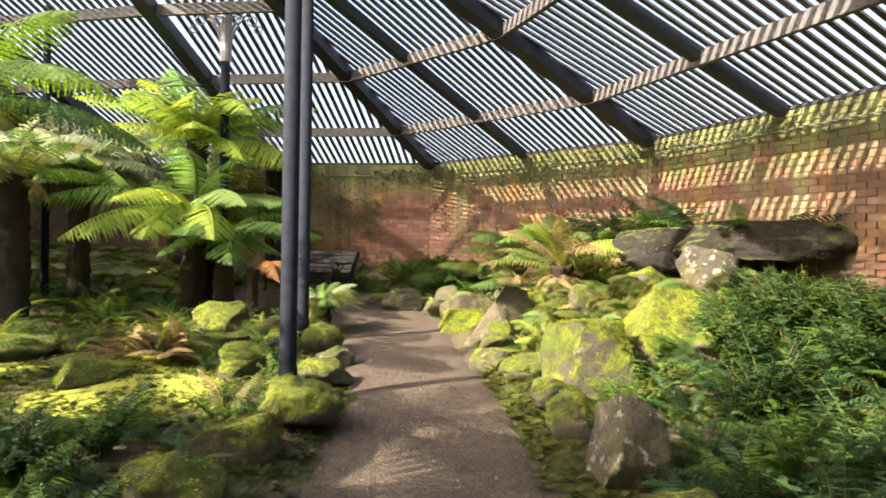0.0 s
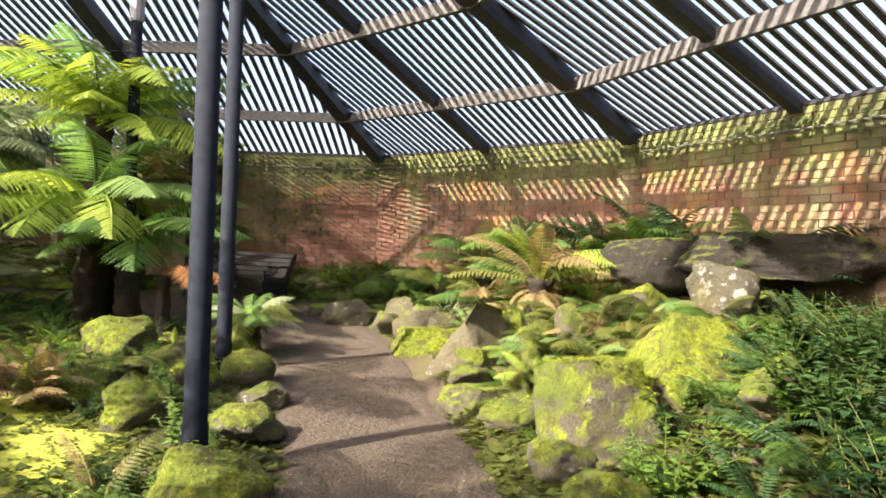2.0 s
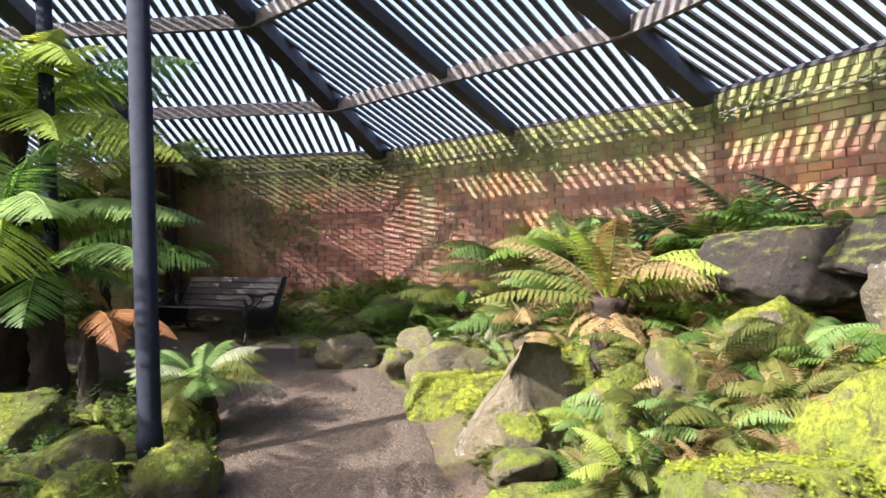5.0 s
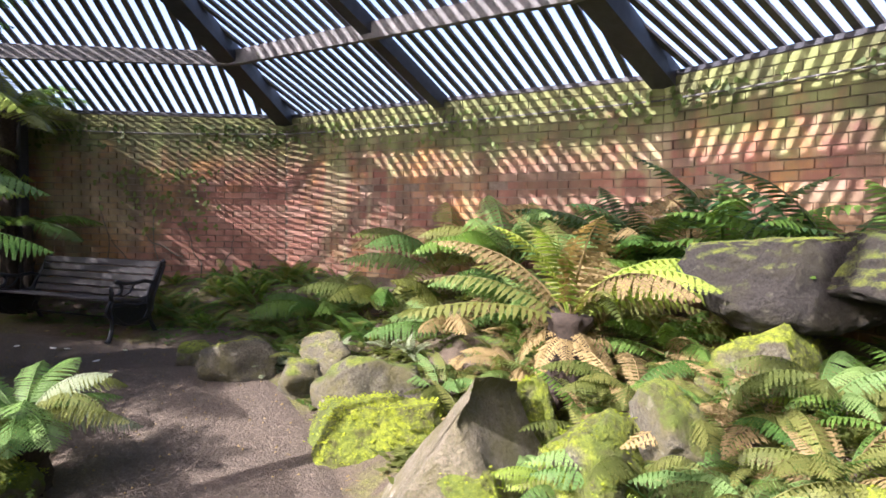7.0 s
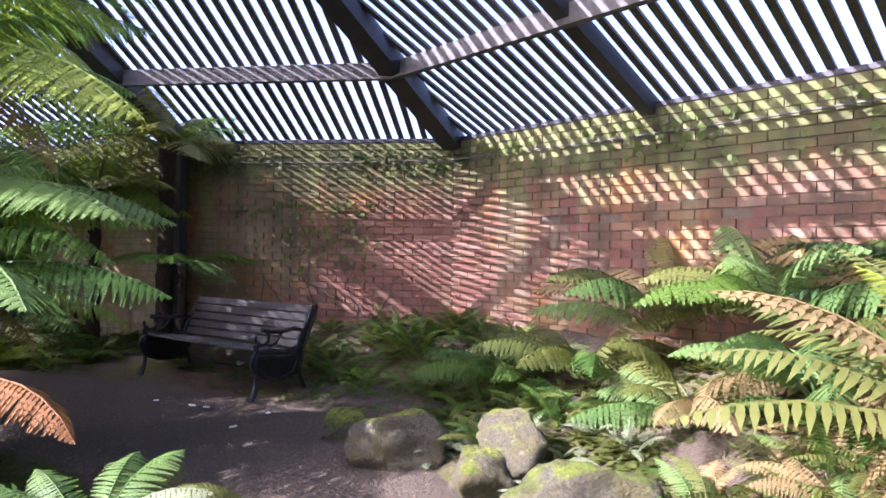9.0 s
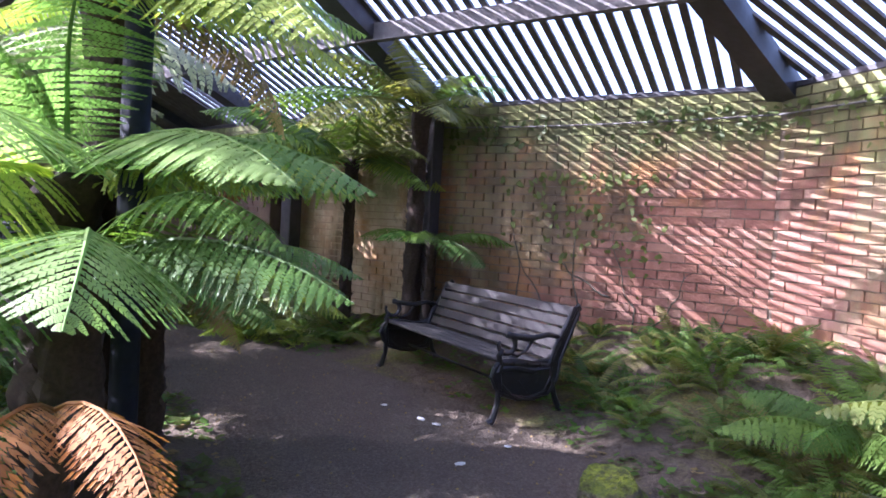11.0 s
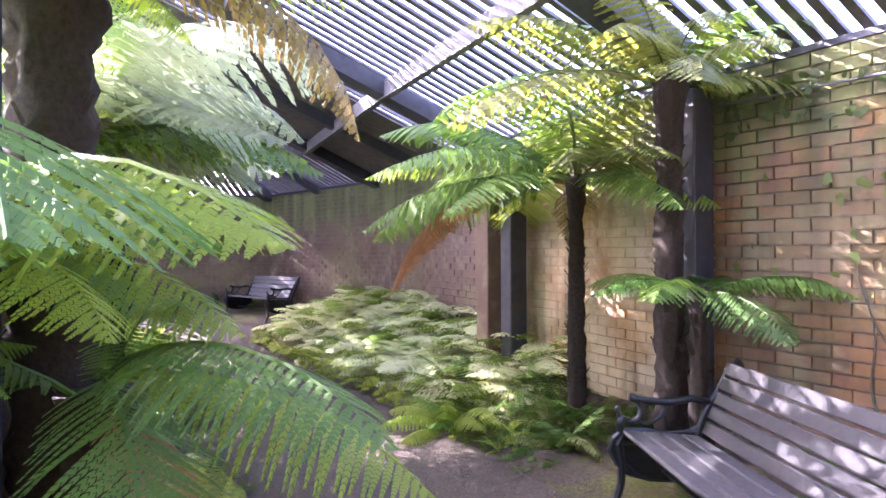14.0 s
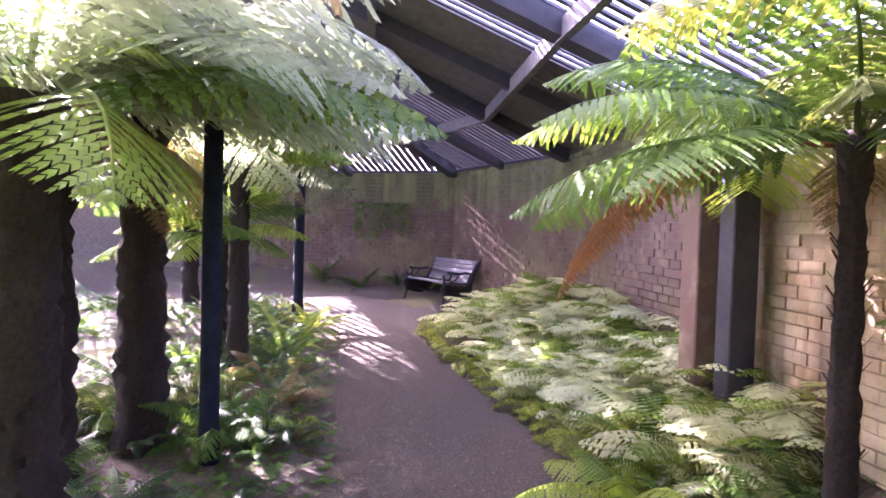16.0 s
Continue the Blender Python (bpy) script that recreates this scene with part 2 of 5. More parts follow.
LEAF_BRIGHT = leaf_mat("bright_frond", (0.14, 0.22, 0.03), (0.33, 0.41, 0.085), 0.5)
LEAF_GREEN = leaf_mat("green_frond", (0.04, 0.095, 0.018), (0.11, 0.19, 0.035), 0.45)
# dark green leaf, lowered further to carry the shade of bank and beds
LEAF_DARK = leaf_mat("dark_frond", (0.017, 0.046, 0.016), (0.05, 0.10, 0.034), 0.35, 0.4)
# silvery leaf, raised further to carry the sunlight on the wall bed
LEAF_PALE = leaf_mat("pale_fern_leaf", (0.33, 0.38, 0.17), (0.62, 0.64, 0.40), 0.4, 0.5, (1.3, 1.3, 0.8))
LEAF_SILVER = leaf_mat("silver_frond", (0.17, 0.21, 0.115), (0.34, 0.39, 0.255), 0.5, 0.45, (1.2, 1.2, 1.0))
LEAF_FRESH = leaf_mat("fresh_frond", (0.095, 0.18, 0.05), (0.21, 0.31, 0.105), 0.5, 0.5, (1.2, 1.35, 0.8))
LEAF_OLIVE = leaf_mat("olive_frond", (0.065, 0.09, 0.022), (0.165, 0.18, 0.05), 0.45)
LEAF_BROWN = leaf_mat("withered_frond", (0.13, 0.096, 0.042), (0.32, 0.245, 0.11), 0.3, 0.7, (1.25, 1.1, 0.6))
LEAF_RUST = leaf_mat("rust_frond", (0.13, 0.058, 0.024), (0.26, 0.125, 0.05), 0.35, 0.7)
LEAF_IVY = leaf_mat("ivy_leaf", (0.045, 0.07, 0.02), (0.12, 0.16, 0.05), 0.35)
MOSS_LEAF = leaf_mat("yellow_moss", (0.13, 0.17, 0.010), (0.30, 0.36, 0.02), 0.3, 0.8)


# ---------------------------------------------------------------- mesh helpers
def mesh_of(name, verts, faces, material, smooth=False):
    me = bpy.data.meshes.new(name)
    me.from_pydata([tuple(v) for v in verts], [], faces)
    me.materials.append(material)
    if smooth:
        me.polygons.foreach_set("use_smooth", [True] * len(me.polygons))
    me.update()
    return me


def bm_mesh(name, bm, material, smooth=False):
    me = bpy.data.meshes.new(name)
    bm.to_mesh(me)
    bm.free()
    me.materials.append(material)
    if smooth:
        me.polygons.foreach_set("use_smooth", [True] * len(me.polygons))
    return me


def part(name, data, parent, m=None, label=""):
    """Links a mesh as one part under a thing, in the thing's own space."""
    ob = new(name, data)
    ob.parent = parent
    if m is not None:
        ob.matrix_basis = m
    if label:
        ob["label"] = label
    return ob


def thing(name, m, label, category, group="", kind=""):
    return_ob = new(name)
    return_ob.matrix_world = m
    return_ob.empty_display_size = 0.1
    return tagged(return_ob, label, category, group, kind)


def add_box(bm, m, sx, sy, sz, bevel=0.0):
    got = bmesh.ops.create_cube(bm, size=1, matrix=m @ Matrix.Diagonal((sx, sy, sz, 1)))
    if bevel:
        edges = {e for v in got["verts"] for e in v.link_edges}
        bmesh.ops.bevel(bm, geom=list(edges), offset=bevel, segments=1, affect="EDGES", profile=0.7)


def box_mesh(name, sx, sy, sz, material, bevel=0.004):
    bm = bmesh.new()
    add_box(bm, Matrix(), sx, sy, sz, bevel)
    return bm_mesh(name, bm, material)


def beam(a, b, w, h):
    """Verts and faces of a square beam from a to b, w wide and h deep below the line a-b."""
    a, b = Vector(a), Vector(b)
    d = (b - a).normalized()
    side = d.cross(Vector((0, 0, 1))).normalized() * (w / 2)
    up = side.cross(d).normalized()
    vs = []
    for p in (a, b):
        vs += [p - side, p + side, p + side - up * h, p - side - up * h]
    return vs, [(0, 1, 2, 3), (7, 6, 5, 4), (0, 4, 5, 1), (1, 5, 6, 2), (2, 6, 7, 3), (3, 7, 4, 0)]


def tube(points, radii, n=8):
    """Verts and faces of a round bar through points."""
    pts = [Vector(p) for p in points]
    vs, fs = [], []
    for i, p in enumerate(pts):
        d = (pts[min(i + 1, len(pts) - 1)] - pts[max(i - 1, 0)]).normalized()
        a = d.cross(Vector((0.31, 0.95, 0.1)))
        if a.length < 0.05:
            a = d.cross(Vector((1, 0, 0)))
        a.normalize()
        c = d.cross(a)
        for k in range(n):
            t = 2 * math.pi * k / n
            vs.append(p + (a * math.cos(t) + c * math.sin(t)) * radii[i])
    for i in range(len(pts) - 1):
        for k in range(n):
            q = (k + 1) % n
            fs.append((i * n + k, i * n + q, (i + 1) * n + q, (i + 1) * n + k))
    fs.append(tuple(range(n - 1, -1, -1)))
    fs.append(tuple((len(pts) - 1) * n + k for k in range(n)))
    return vs, fs


def join(pieces):
    vs, fs = [], []
    for v, f in pieces:
        o = len(vs)
        vs += v
        fs += [tuple(i + o for i in q) for q in f]
    return vs, fs


# ---------------------------------------------------------------- the plan
EAVE = 3.34
WALL = [(4.3, -7.0), (4.75, 0.95), (5.15, 6.15), (3.35, 11.05), (-0.30, 14.85), (-3.85, 15.32), (-7.0, 16.05), (-11.2, 17.2), (-15.2, 16.9), (-18.5, 13.2), (-19.0, 6.5), (-14.0, -2.0), (-9.0, -7.0)]
PATH = [(0.0, -6.0, 0.80), (0.0, 0.0, 0.80), (0.0, 4.3, 0.80), (-0.05, 6.4, 0.70), (-0.42, 7.9, 0.72), (-0.62, 9.3, 0.85), (-0.95, 10.6, 0.95), (-1.6, 11.5, 1.15), (-2.5, 12.3, 1.10), (-3.9, 13.0, 0.98), (-6.3, 13.62, 0.88), (-8.9, 13.95, 0.72), (-11.4, 14.4, 0.60), (-13.3, 15.1, 0.9), (-15.5, 14.2, 0.8), (-16.5, 12.0, 0.8)]


def base_z(x, y):
    return float(np.interp(y, [0, 5, 8, 12, 14], [0, 0.03, 0.22, 0.42, 0.46])) + max(0.0, -x - 6) * 0.02


def path_gap(x, y):
    """How far a place lies outside the path's edge (negative on the path), and on which side: 1 right, -1 left."""
    best, side = 99.0, 1
    for (ax, ay, aw), (bx, by, bw) in zip(PATH, PATH[1:]):
        dx, dy = bx - ax, by - ay
        t = min(1.0, max(0.0, ((x - ax) * dx + (y - ay) * dy) / (dx * dx + dy * dy)))
        d = math.hypot(x - ax - t * dx, y - ay - t * dy) - (aw + (bw - aw) * t)
        if d < best:
            best, side = d, 1 if dx * (y - ay) - dy * (x - ax) < 0 else -1
    return best, side


def smooth(t):
    t = min(1.0, max(0.0, t))
    return t * t * (3 - 2 * t)


def ground_z(x, y):
    gap, side = path_gap(x, y)
    z = base_z(x, y)
    wob = noise.noise((x * 0.9, y * 0.9, 3.1))
    if gap > 0:
        if side > 0:
            z += 0.07 * smooth(gap / 0.25) + 0.62 * smooth((gap - 0.5) / 1.9) + 0.10 * wob * smooth(gap / 0.6)
        else:
            z += 0.05 * smooth(gap / 0.3) + 0.05 * wob * smooth(gap / 0.6)
    return z + 0.012 * noise.noise((x * 2.3, y * 2.3, 7.7))


# ---------------------------------------------------------------- ground and path
def build_ground():
    step = 0.16
    nx, ny = int(29 / step), int(28 / step)
    vs = [(-20.5 + i * step, -8.0 + j * step, 0) for j in range(ny + 1) for i in range(nx + 1)]
    vs = [(x, y, ground_z(x, y)) for x, y, _ in vs]
    fs = []
    for j in range(ny):
        for i in range(nx):
            k = j * (nx + 1) + i
            fs.append((k, k + 1, k + nx + 2, k + nx + 1))
    me = mesh_of("ground", vs, fs, SOIL, True)
    ob = tagged(new("ground", me), "dark mossy soil of the fern beds", "ground", kind="structure")
    o = 600
    outer = mesh_of("ground_far", [(-o, -o, -0.4), (o, -o, -0.4), (o, o, -0.4), (-o, o, -0.4)], [(0, 1, 2, 3)], SOIL)
    tagged(new("ground_outside", outer), "flat ground outside the fernery walls", "ground", kind="structure")
    # the path, a ribbon of fine cells on the soil
    vs, fs = [], []
    pts = []
    for (ax, ay, aw), (bx, by, bw) in zip(PATH, PATH[1:]):
        n = max(2, int(math.hypot(bx - ax, by - ay) / 0.12))
        pts += [(ax + (bx - ax) * k / n, ay + (by - ay) * k / n, aw + (bw - aw) * k / n) for k in range(n)]
    pts = [tuple(np.mean([pts[min(len(pts) - 1, max(0, i + k))] for k in range(-5, 6)], axis=0)) for i in range(len(pts))]
    m = 13
    for i, (x, y, w) in enumerate(pts):
        x0, y0, _ = pts[max(0, i - 1)]
        x1, y1, _ = pts[min(len(pts) - 1, i + 1)]
        d = Vector((x1 - x0, y1 - y0, 0)).normalized()
        s = Vector((-d.y, d.x, 0))
        for k in range(m):
            u = 2 * k / (m - 1) - 1
            ww = (w + 0.06) * (1 + 0.07 * noise.noise((x * 1.7, y * 1.7, 5 + math.copysign(3, u))))
            px, py = x + s.x * u * ww, y + s.y * u * ww
            pz = base_z(px, py) + 0.028 * (1 - abs(u) ** 6) + 0.012 * noise.noise((px * 2.3, py * 2.3, 7.7)) + 0.004 * noise.noise((px * 9, py * 9, 2))
            vs.append((px, py, pz - (0.05 if abs(u) == 1 else 0)))
    for i in range(len(pts) - 1):
        for k in range(m - 1):
            a = i * m + k
            fs.append((a, a + m, a + m + 1, a + 1))
    tagged(new("path", mesh_of("path", vs, fs, GRAVEL, True)), "brown gravel footpath winding between mossy stones", "path", kind="structure")


build_ground()


def moss_lawn(cx, cy, rx, ry, label):
    """A low cushion of bright moss with a wavy rim."""
    vs, fs = [], []
    rings, n = 14, 48
    for i in range(rings + 1):
        for k in range(n):
            a = 2 * math.pi * k / n
            r = i / rings * (1 + 0.28 * noise.noise((math.cos(a) * 1.4 + cx, math.sin(a) * 1.4, 9)))
            x, y = cx + rx * r * math.cos(a), cy + ry * r * math.sin(a)
            vs.append((x, y, ground_z(x, y) + 0.05 * (1 - (i / rings) ** 4) - 0.02 + 0.015 * noise.noise((x * 4, y * 4, 1))))
    for i in range(rings):
        for k in range(n):
            q = (k + 1) % n
            fs.append((i * n + k, i * n + q, (i + 1) * n + q, (i + 1) * n + k))
    tagged(new("moss_lawn", mesh_of("moss_lawn", vs, fs, MOSS_LAWN, True)), label, "moss", kind="structure")


LAWNS = [(-2.65, 6.25, 1.05, 0.95), (-3.1, 7.35, 0.9, 0.5), (-4.6, 6.7, 0.9, 0.7)]
for cx, cy, rx, ry in LAWNS:
    moss_lawn(cx, cy, rx, ry, "bright yellow-green moss carpet between stones")


# ---------------------------------------------------------------- walls
def build_walls():
    for i in range(len(WALL)):
        (ax, ay), (bx, by) = WALL[i], WALL[(i + 1) % len(WALL)]
        d = Vector((bx - ax, by - ay, 0))
        L = d.length
        d.normalize()
        out = Vector((d.y, -d.x, 0))
        ang = math.degrees(math.atan2(d.y, d.x))
        t = 0.34
        bm = bmesh.new()
        add_box(bm, Matrix.Translation((L / 2, -t / 2 - 0.012, (EAVE - 0.6) / 2 - 0.07)), L + 0.16, t, EAVE + 0.6)
        ob = new("wall_%d" % (i + 1), bm_mesh("wall", bm, MORTAR_PALE if i == 5 else MORTAR))
        ob.matrix_world = pose(ax, ay, 0, 0, 0, ang)
        tagged(ob, "weathered red brick garden wall with green algae", "wall", kind="structure")
        yield i, ob, L


WALLS = {i: (ob, L) for i, ob, L in build_walls()}


# ---------------------------------------------------------------- roof of laths
SLOPE, REACH = 0.42, 6.2


def inner_ring(reach):
    """The wall's line moved inwards, corner by corner."""
    out = []
    n = len(WALL)
    for i in range(n):
        p, a, b = Vector(WALL[i]), Vector(WALL[i - 1]), Vector(WALL[(i + 1) % n])
        u, v = (p - a).normalized(), (b - p).normalized()
        nu, nv = Vector((-u.y, u.x)), Vector((-v.y, v.x))
        w = (nu + nv).normalized()
        out.append(p + w * (reach / w.dot(nu)))
    return out


RING = inner_ring(REACH)


def build_roof():
    roof = thing("slatted_roof", Matrix(), "sloping roof of dark timber laths on heavy rafters", "roof", kind="structure")
    n = len(WALL)
    lath_v, lath_f = [], []
    for i in range(n):
        a, b = Vector(WALL[i]), Vector(WALL[(i + 1) % n])
        c, d = RING[i], RING[(i + 1) % n]
        u = (b - a).normalized()
        inward = Vector((-u.y, u.x))
        L = (b - a).length
        # hip rafter at the corner, common rafter in the middle
        over = (a - c).normalized() * 0.12
        vs, fs = beam((a.x + over.x, a.y + over.y, EAVE - 0.02), (c.x, c.y, EAVE + SLOPE * REACH - 0.02), 0.25, 0.20)
        part("rafter", mesh_of("rafter", vs, fs, DARK_TIMBER), roof)
        k = max(1, round(L / 2.6))
        for q in range(1, k):
            p = a + u * (L * q / k)
            lo = (p - a).dot(u)
            room = min(REACH, hip_room(a, b, c, d, lo))
            e = p + inward * room
            p0 = p - inward * 0.1
            vs, fs = beam((p0.x, p0.y, EAVE - 0.02), (e.x, e.y, EAVE + SLOPE * room - 0.02), 0.145, 0.16)
            part("rafter", mesh_of("rafter", vs, fs, DARK_TIMBER), roof)
        for r, w, h in ((1.3, 0.08, 0.17), (2.95, 0.08, 0.17), (4.6, 0.08, 0.17)):
            p, q = a.lerp(c, r / REACH), b.lerp(d, r / REACH)
            z = EAVE + SLOPE * r - 0.03
            vs, fs = beam((p.x, p.y, z), (q.x, q.y, z), w, h)
            part("purlin", mesh_of("purlin", vs, fs, GREY_TIMBER), roof, label="weathered grey timber purlin")
        p, q = a - inward * 0.02, b - inward * 0.02
        vs, fs = beam((p.x, p.y, EAVE - 0.03), (q.x, q.y, EAVE - 0.03), 0.06, 0.045)
        part("wall_plate", mesh_of("wall_plate", vs, fs, DARK_TIMBER), roof)
        vs, fs = beam((c.x, c.y, EAVE + SLOPE * REACH - 0.06), (d.x, d.y, EAVE + SLOPE * REACH - 0.06), 0.16, 0.28)
        part("ring_beam", mesh_of("ring_beam", vs, fs, GREY_TIMBER), roof, label="pale painted ring beam")
        # laths
        pitch = 0.148
        m = int(L / pitch)
        for j in range(m):
            lo = (j + 0.5) * L / m
            room = min(REACH, hip_room(a, b, c, d, lo))
            if room < 0.15:
                continue
            p = a + u * lo - inward * (0.16 + 0.02 * random.random())
            e = a + u * lo + inward * room
            zp, ze = EAVE - SLOPE * 0.16 + 0.03, EAVE + SLOPE * room + 0.03
            runs = [((p.x, p.y, zp), (e.x, e.y, ze), 0.066)]
            # laths widened to keep sun off the far walls, thinned inward to light the beds
            wide = 0.146 if i == 6 and lo > 1.0 else 0.112 if i in (7, 8) else 0
            shut = 5.2 if i in (6, 7) else 3.9
            if wide and room > shut + 0.1:
                h = a + u * lo + inward * shut
                hz = EAVE + SLOPE * shut + 0.03
                runs = [((p.x, p.y, zp), (h.x, h.y, hz), wide), ((h.x, h.y, hz), (e.x, e.y, ze), 0.05)]
            elif wide:
                runs = [((p.x, p.y, zp), (e.x, e.y, ze), wide)]
            for start, end, w in runs:
                vs, fs = beam(start, end, w, 0.028)
                o = len(lath_v)
                lath_v += vs
                lath_f += [tuple(x + o for x in f) for f in fs]
    part("laths", mesh_of("laths", lath_v, lath_f, LATH), roof)["kind"] = "stuff"


def hip_room(a, b, c, d, lo):
    """How far in from the wall a lath runs before it meets a hip."""
    u = (b - a).normalized()
    inward = Vector((-u.y, u.x))
    room = REACH
    L = (b - a).length
    ca, da = (c - a).dot(u), (d - a).dot(u)
    if ca > 1e-4 and lo < ca:
        room = min(room, REACH * lo / ca)
    if da < L - 1e-4 and lo > da:
        room = min(room, REACH * (L - lo) / (L - da))
    return room


build_roof()


# ---------------------------------------------------------------- posts
def post(x, y, radius=0.075, bracket=False):
    z0 = ground_z(x, y) - 0.05
    top = EAVE + SLOPE * REACH - 0.3
    t = thing("roof_post", pose(x, y, z0), "dark painted round iron post holding up the roof", "post", "roof posts")
    vs, fs = tube([(0, 0, 0), (0, 0, 0.3), (0, 0, 0.32), (0, 0, top - z0)], [radius * 1.12, radius * 1.12, radius, radius * 0.95], 16)
    part("shaft", mesh_of("shaft", vs, fs, POST_PAINT, True), t)
    if bracket:
        pieces = []
        h = 5.4 - z0
        for s in (-1, 1):
            for r, rad in ((0.85, 0.026), (0.70, 0.020), (0.52, 0.016)):
                pts = [(s * (0.06 + r * (1 - math.cos(k * math.pi / 16))), 0, h - r + r * math.sin(k * math.pi / 16)) for k in range(9)]
                pieces.append(tube(pts, [rad] * 9, 6))
            for k in range(5):
                cx, cz, r = s * (0.12 + 0.1 * k), h - 0.16 - 0.02 * k * k, 0.06 + 0.014 * (4 - k)
                pts = [(cx + r * math.cos(a * math.pi / 6), 0, cz + r * math.sin(a * math.pi / 6)) for a in range(13)]
                pieces.append(tube(pts, [0.013] * 13, 5))
        pieces.append(tube([(0, 0, h - 1.0), (0, 0, h - 0.97), (0, 0, h)], [radius * 1.1, radius * 1.25, radius * 1.2], 12))
        vs, fs = join(pieces)
        part("bracket", mesh_of("bracket", vs, fs, IRON_WHITE), t, label="pale lacy cast iron bracket")
    return t


post(-1.28, 6.14)
post(-1.69, 8.58)
post(-3.52, 10.93, 0.075, True)
post(-7.1, 12.05, 0.065)
post(-12.4, 13.35, 0.08)


# ---------------------------------------------------------------- benches
def bench(m, length, wood, label):
    """Cast iron scroll ends with timber laths for seat and back; x along the bench, y to its back."""
    t = thing("garden_bench", m, label, "bench", "garden benches")
    board = box_mesh("seat_board", length - 0.06, 0.112, 0.028, wood, 0.008)
    for k in range(4):
        part("seat_board", board, t, pose(0, 0.025 + k * 0.119, 0.452 - 0.012 * k, -6, 0, 0))
    slat = box_mesh("back_board", length - 0.06, 0.082, 0.026, wood, 0.008)
    for k in range(5):
        part("back_board", slat, t, pose(0, 0.475 + 0.037 * k, 0.475 + 0.086 * k, 67, 0, 0))
    for s in (-1, 1):
        x = s * (length / 2 - 0.05)
        leg = []
        leg.append(tube([(0, -0.10, 0.0), (0, -0.07, 0.03), (0, -0.035, 0.14), (0, -0.03, 0.26), (0, -0.05, 0.38), (0, -0.02, 0.44)], [0.035, 0.028, 0.022, 0.026, 0.03, 0.024], 8))
        leg.append(tube([(0, 0.60, 0.0), (0, 0.57, 0.03), (0, 0.50, 0.16), (0, 0.46, 0.30), (0, 0.43, 0.42), (0, 0.48, 0.56), (0, 0.60, 0.74), (0, 0.66, 0.84), (0, 0.70, 0.86), (0, 0.715, 0.83)], [0.035, 0.028, 0.022, 0.022, 0.026, 0.022, 0.02, 0.02, 0.018, 0.014], 8))
        leg.append(tube([(0, -0.03, 0.40), (0, 0.12, 0.40), (0, 0.28, 0.37), (0, 0.43, 0.40)], [0.028] * 4, 8))
        leg.append(tube([(0, -0.03, 0.30), (0, 0.08, 0.2), (0, 0.24, 0.17), (0, 0.40, 0.22), (0, 0.45, 0.32)], [0.02] * 5, 8))
        leg.append(tube([(0, 0.02, 0.22), (0, 0.14, 0.31), (0, 0.24, 0.20), (0, 0.34, 0.32), (0, 0.43, 0.25)], [0.014] * 5, 6))
        rim = [(-0.08, 0.41), (-0.10, 0.35), (-0.06, 0.27), (0.0, 0.21), (0.14, 0.17), (0.30, 0.16), (0.43, 0.19), (0.51, 0.30), (0.53, 0.44), (0.61, 0.62), (0.69, 0.80), (0.68, 0.87), (0.64, 0.84), (0.55, 0.66), (0.47, 0.50), (0.41, 0.45), (0.28, 0.43), (0.10, 0.46), (-0.03, 0.46)]
        n_rim = len(rim)
        plate = [(q, y, z) for q in (-0.012, 0.012) for y, z in rim]
        leg.append((plate, [tuple(range(n_rim)), tuple(range(2 * n_rim - 1, n_rim - 1, -1))] + [(k, k + n_rim, (k + 1) % n_rim + n_rim, (k + 1) % n_rim) for k in range(n_rim)]))
        leg.append(tube([(0, y, z) for y, z in rim + rim[:1]], [0.02] * (n_rim + 1), 6))
        end = part("end_frame", mesh_of("end_frame", *join(leg), IRON, False), t, pose(x, 0, 0), "black cast iron end frame")
        arm = [tube([(0, 0.52, 0.62), (0, 0.40, 0.645), (0, 0.26, 0.625), (0, 0.12, 0.635), (0, 0.02, 0.655)], [0.018, 0.022, 0.022, 0.024, 0.024], 8)]
        ring = [(0, 0.02 + 0.075 * math.sin(a), 0.585 + 0.075 * math.cos(a)) for a in [k * 0.42 for k in range(13)]]
        arm.append(tube(ring, [0.024 - 0.0008 * k for k in range(13)], 8))
        arm.append(tube([(0, -0.03, 0.44), (0, -0.045, 0.50), (0, -0.02, 0.55)], [0.024] * 3, 8))
        arm.append(tube([(0, 0.05, 0.52), (0, 0.12, 0.49), (0, 0.2, 0.53), (0, 0.26, 0.61)], [0.013] * 4, 6))
        part("armrest", mesh_of("armrest", *join(arm), IRON, True), end, None, "black scrolled armrest")
    vs, fs = tube([(-length / 2 + 0.05, 0.22, 0.22), (length / 2 - 0.05, 0.22, 0.22)], [0.012, 0.012], 6)
    part("stay", mesh_of("stay", vs, fs, IRON), t)
    return t


bench(pose(-2.87, 13.56, base_z(-2.86, 13.6) + 0.02, 0, 0, -35), 2.05, BENCH_WOOD, "dark timber garden bench with black cast iron scroll ends")
bench(pose(-14.2, 16.0, base_z(-14, 16) + 0.03, 0, 0, 8), 1.7, BENCH_PALE, "weathered grey slatted bench against the far wall")


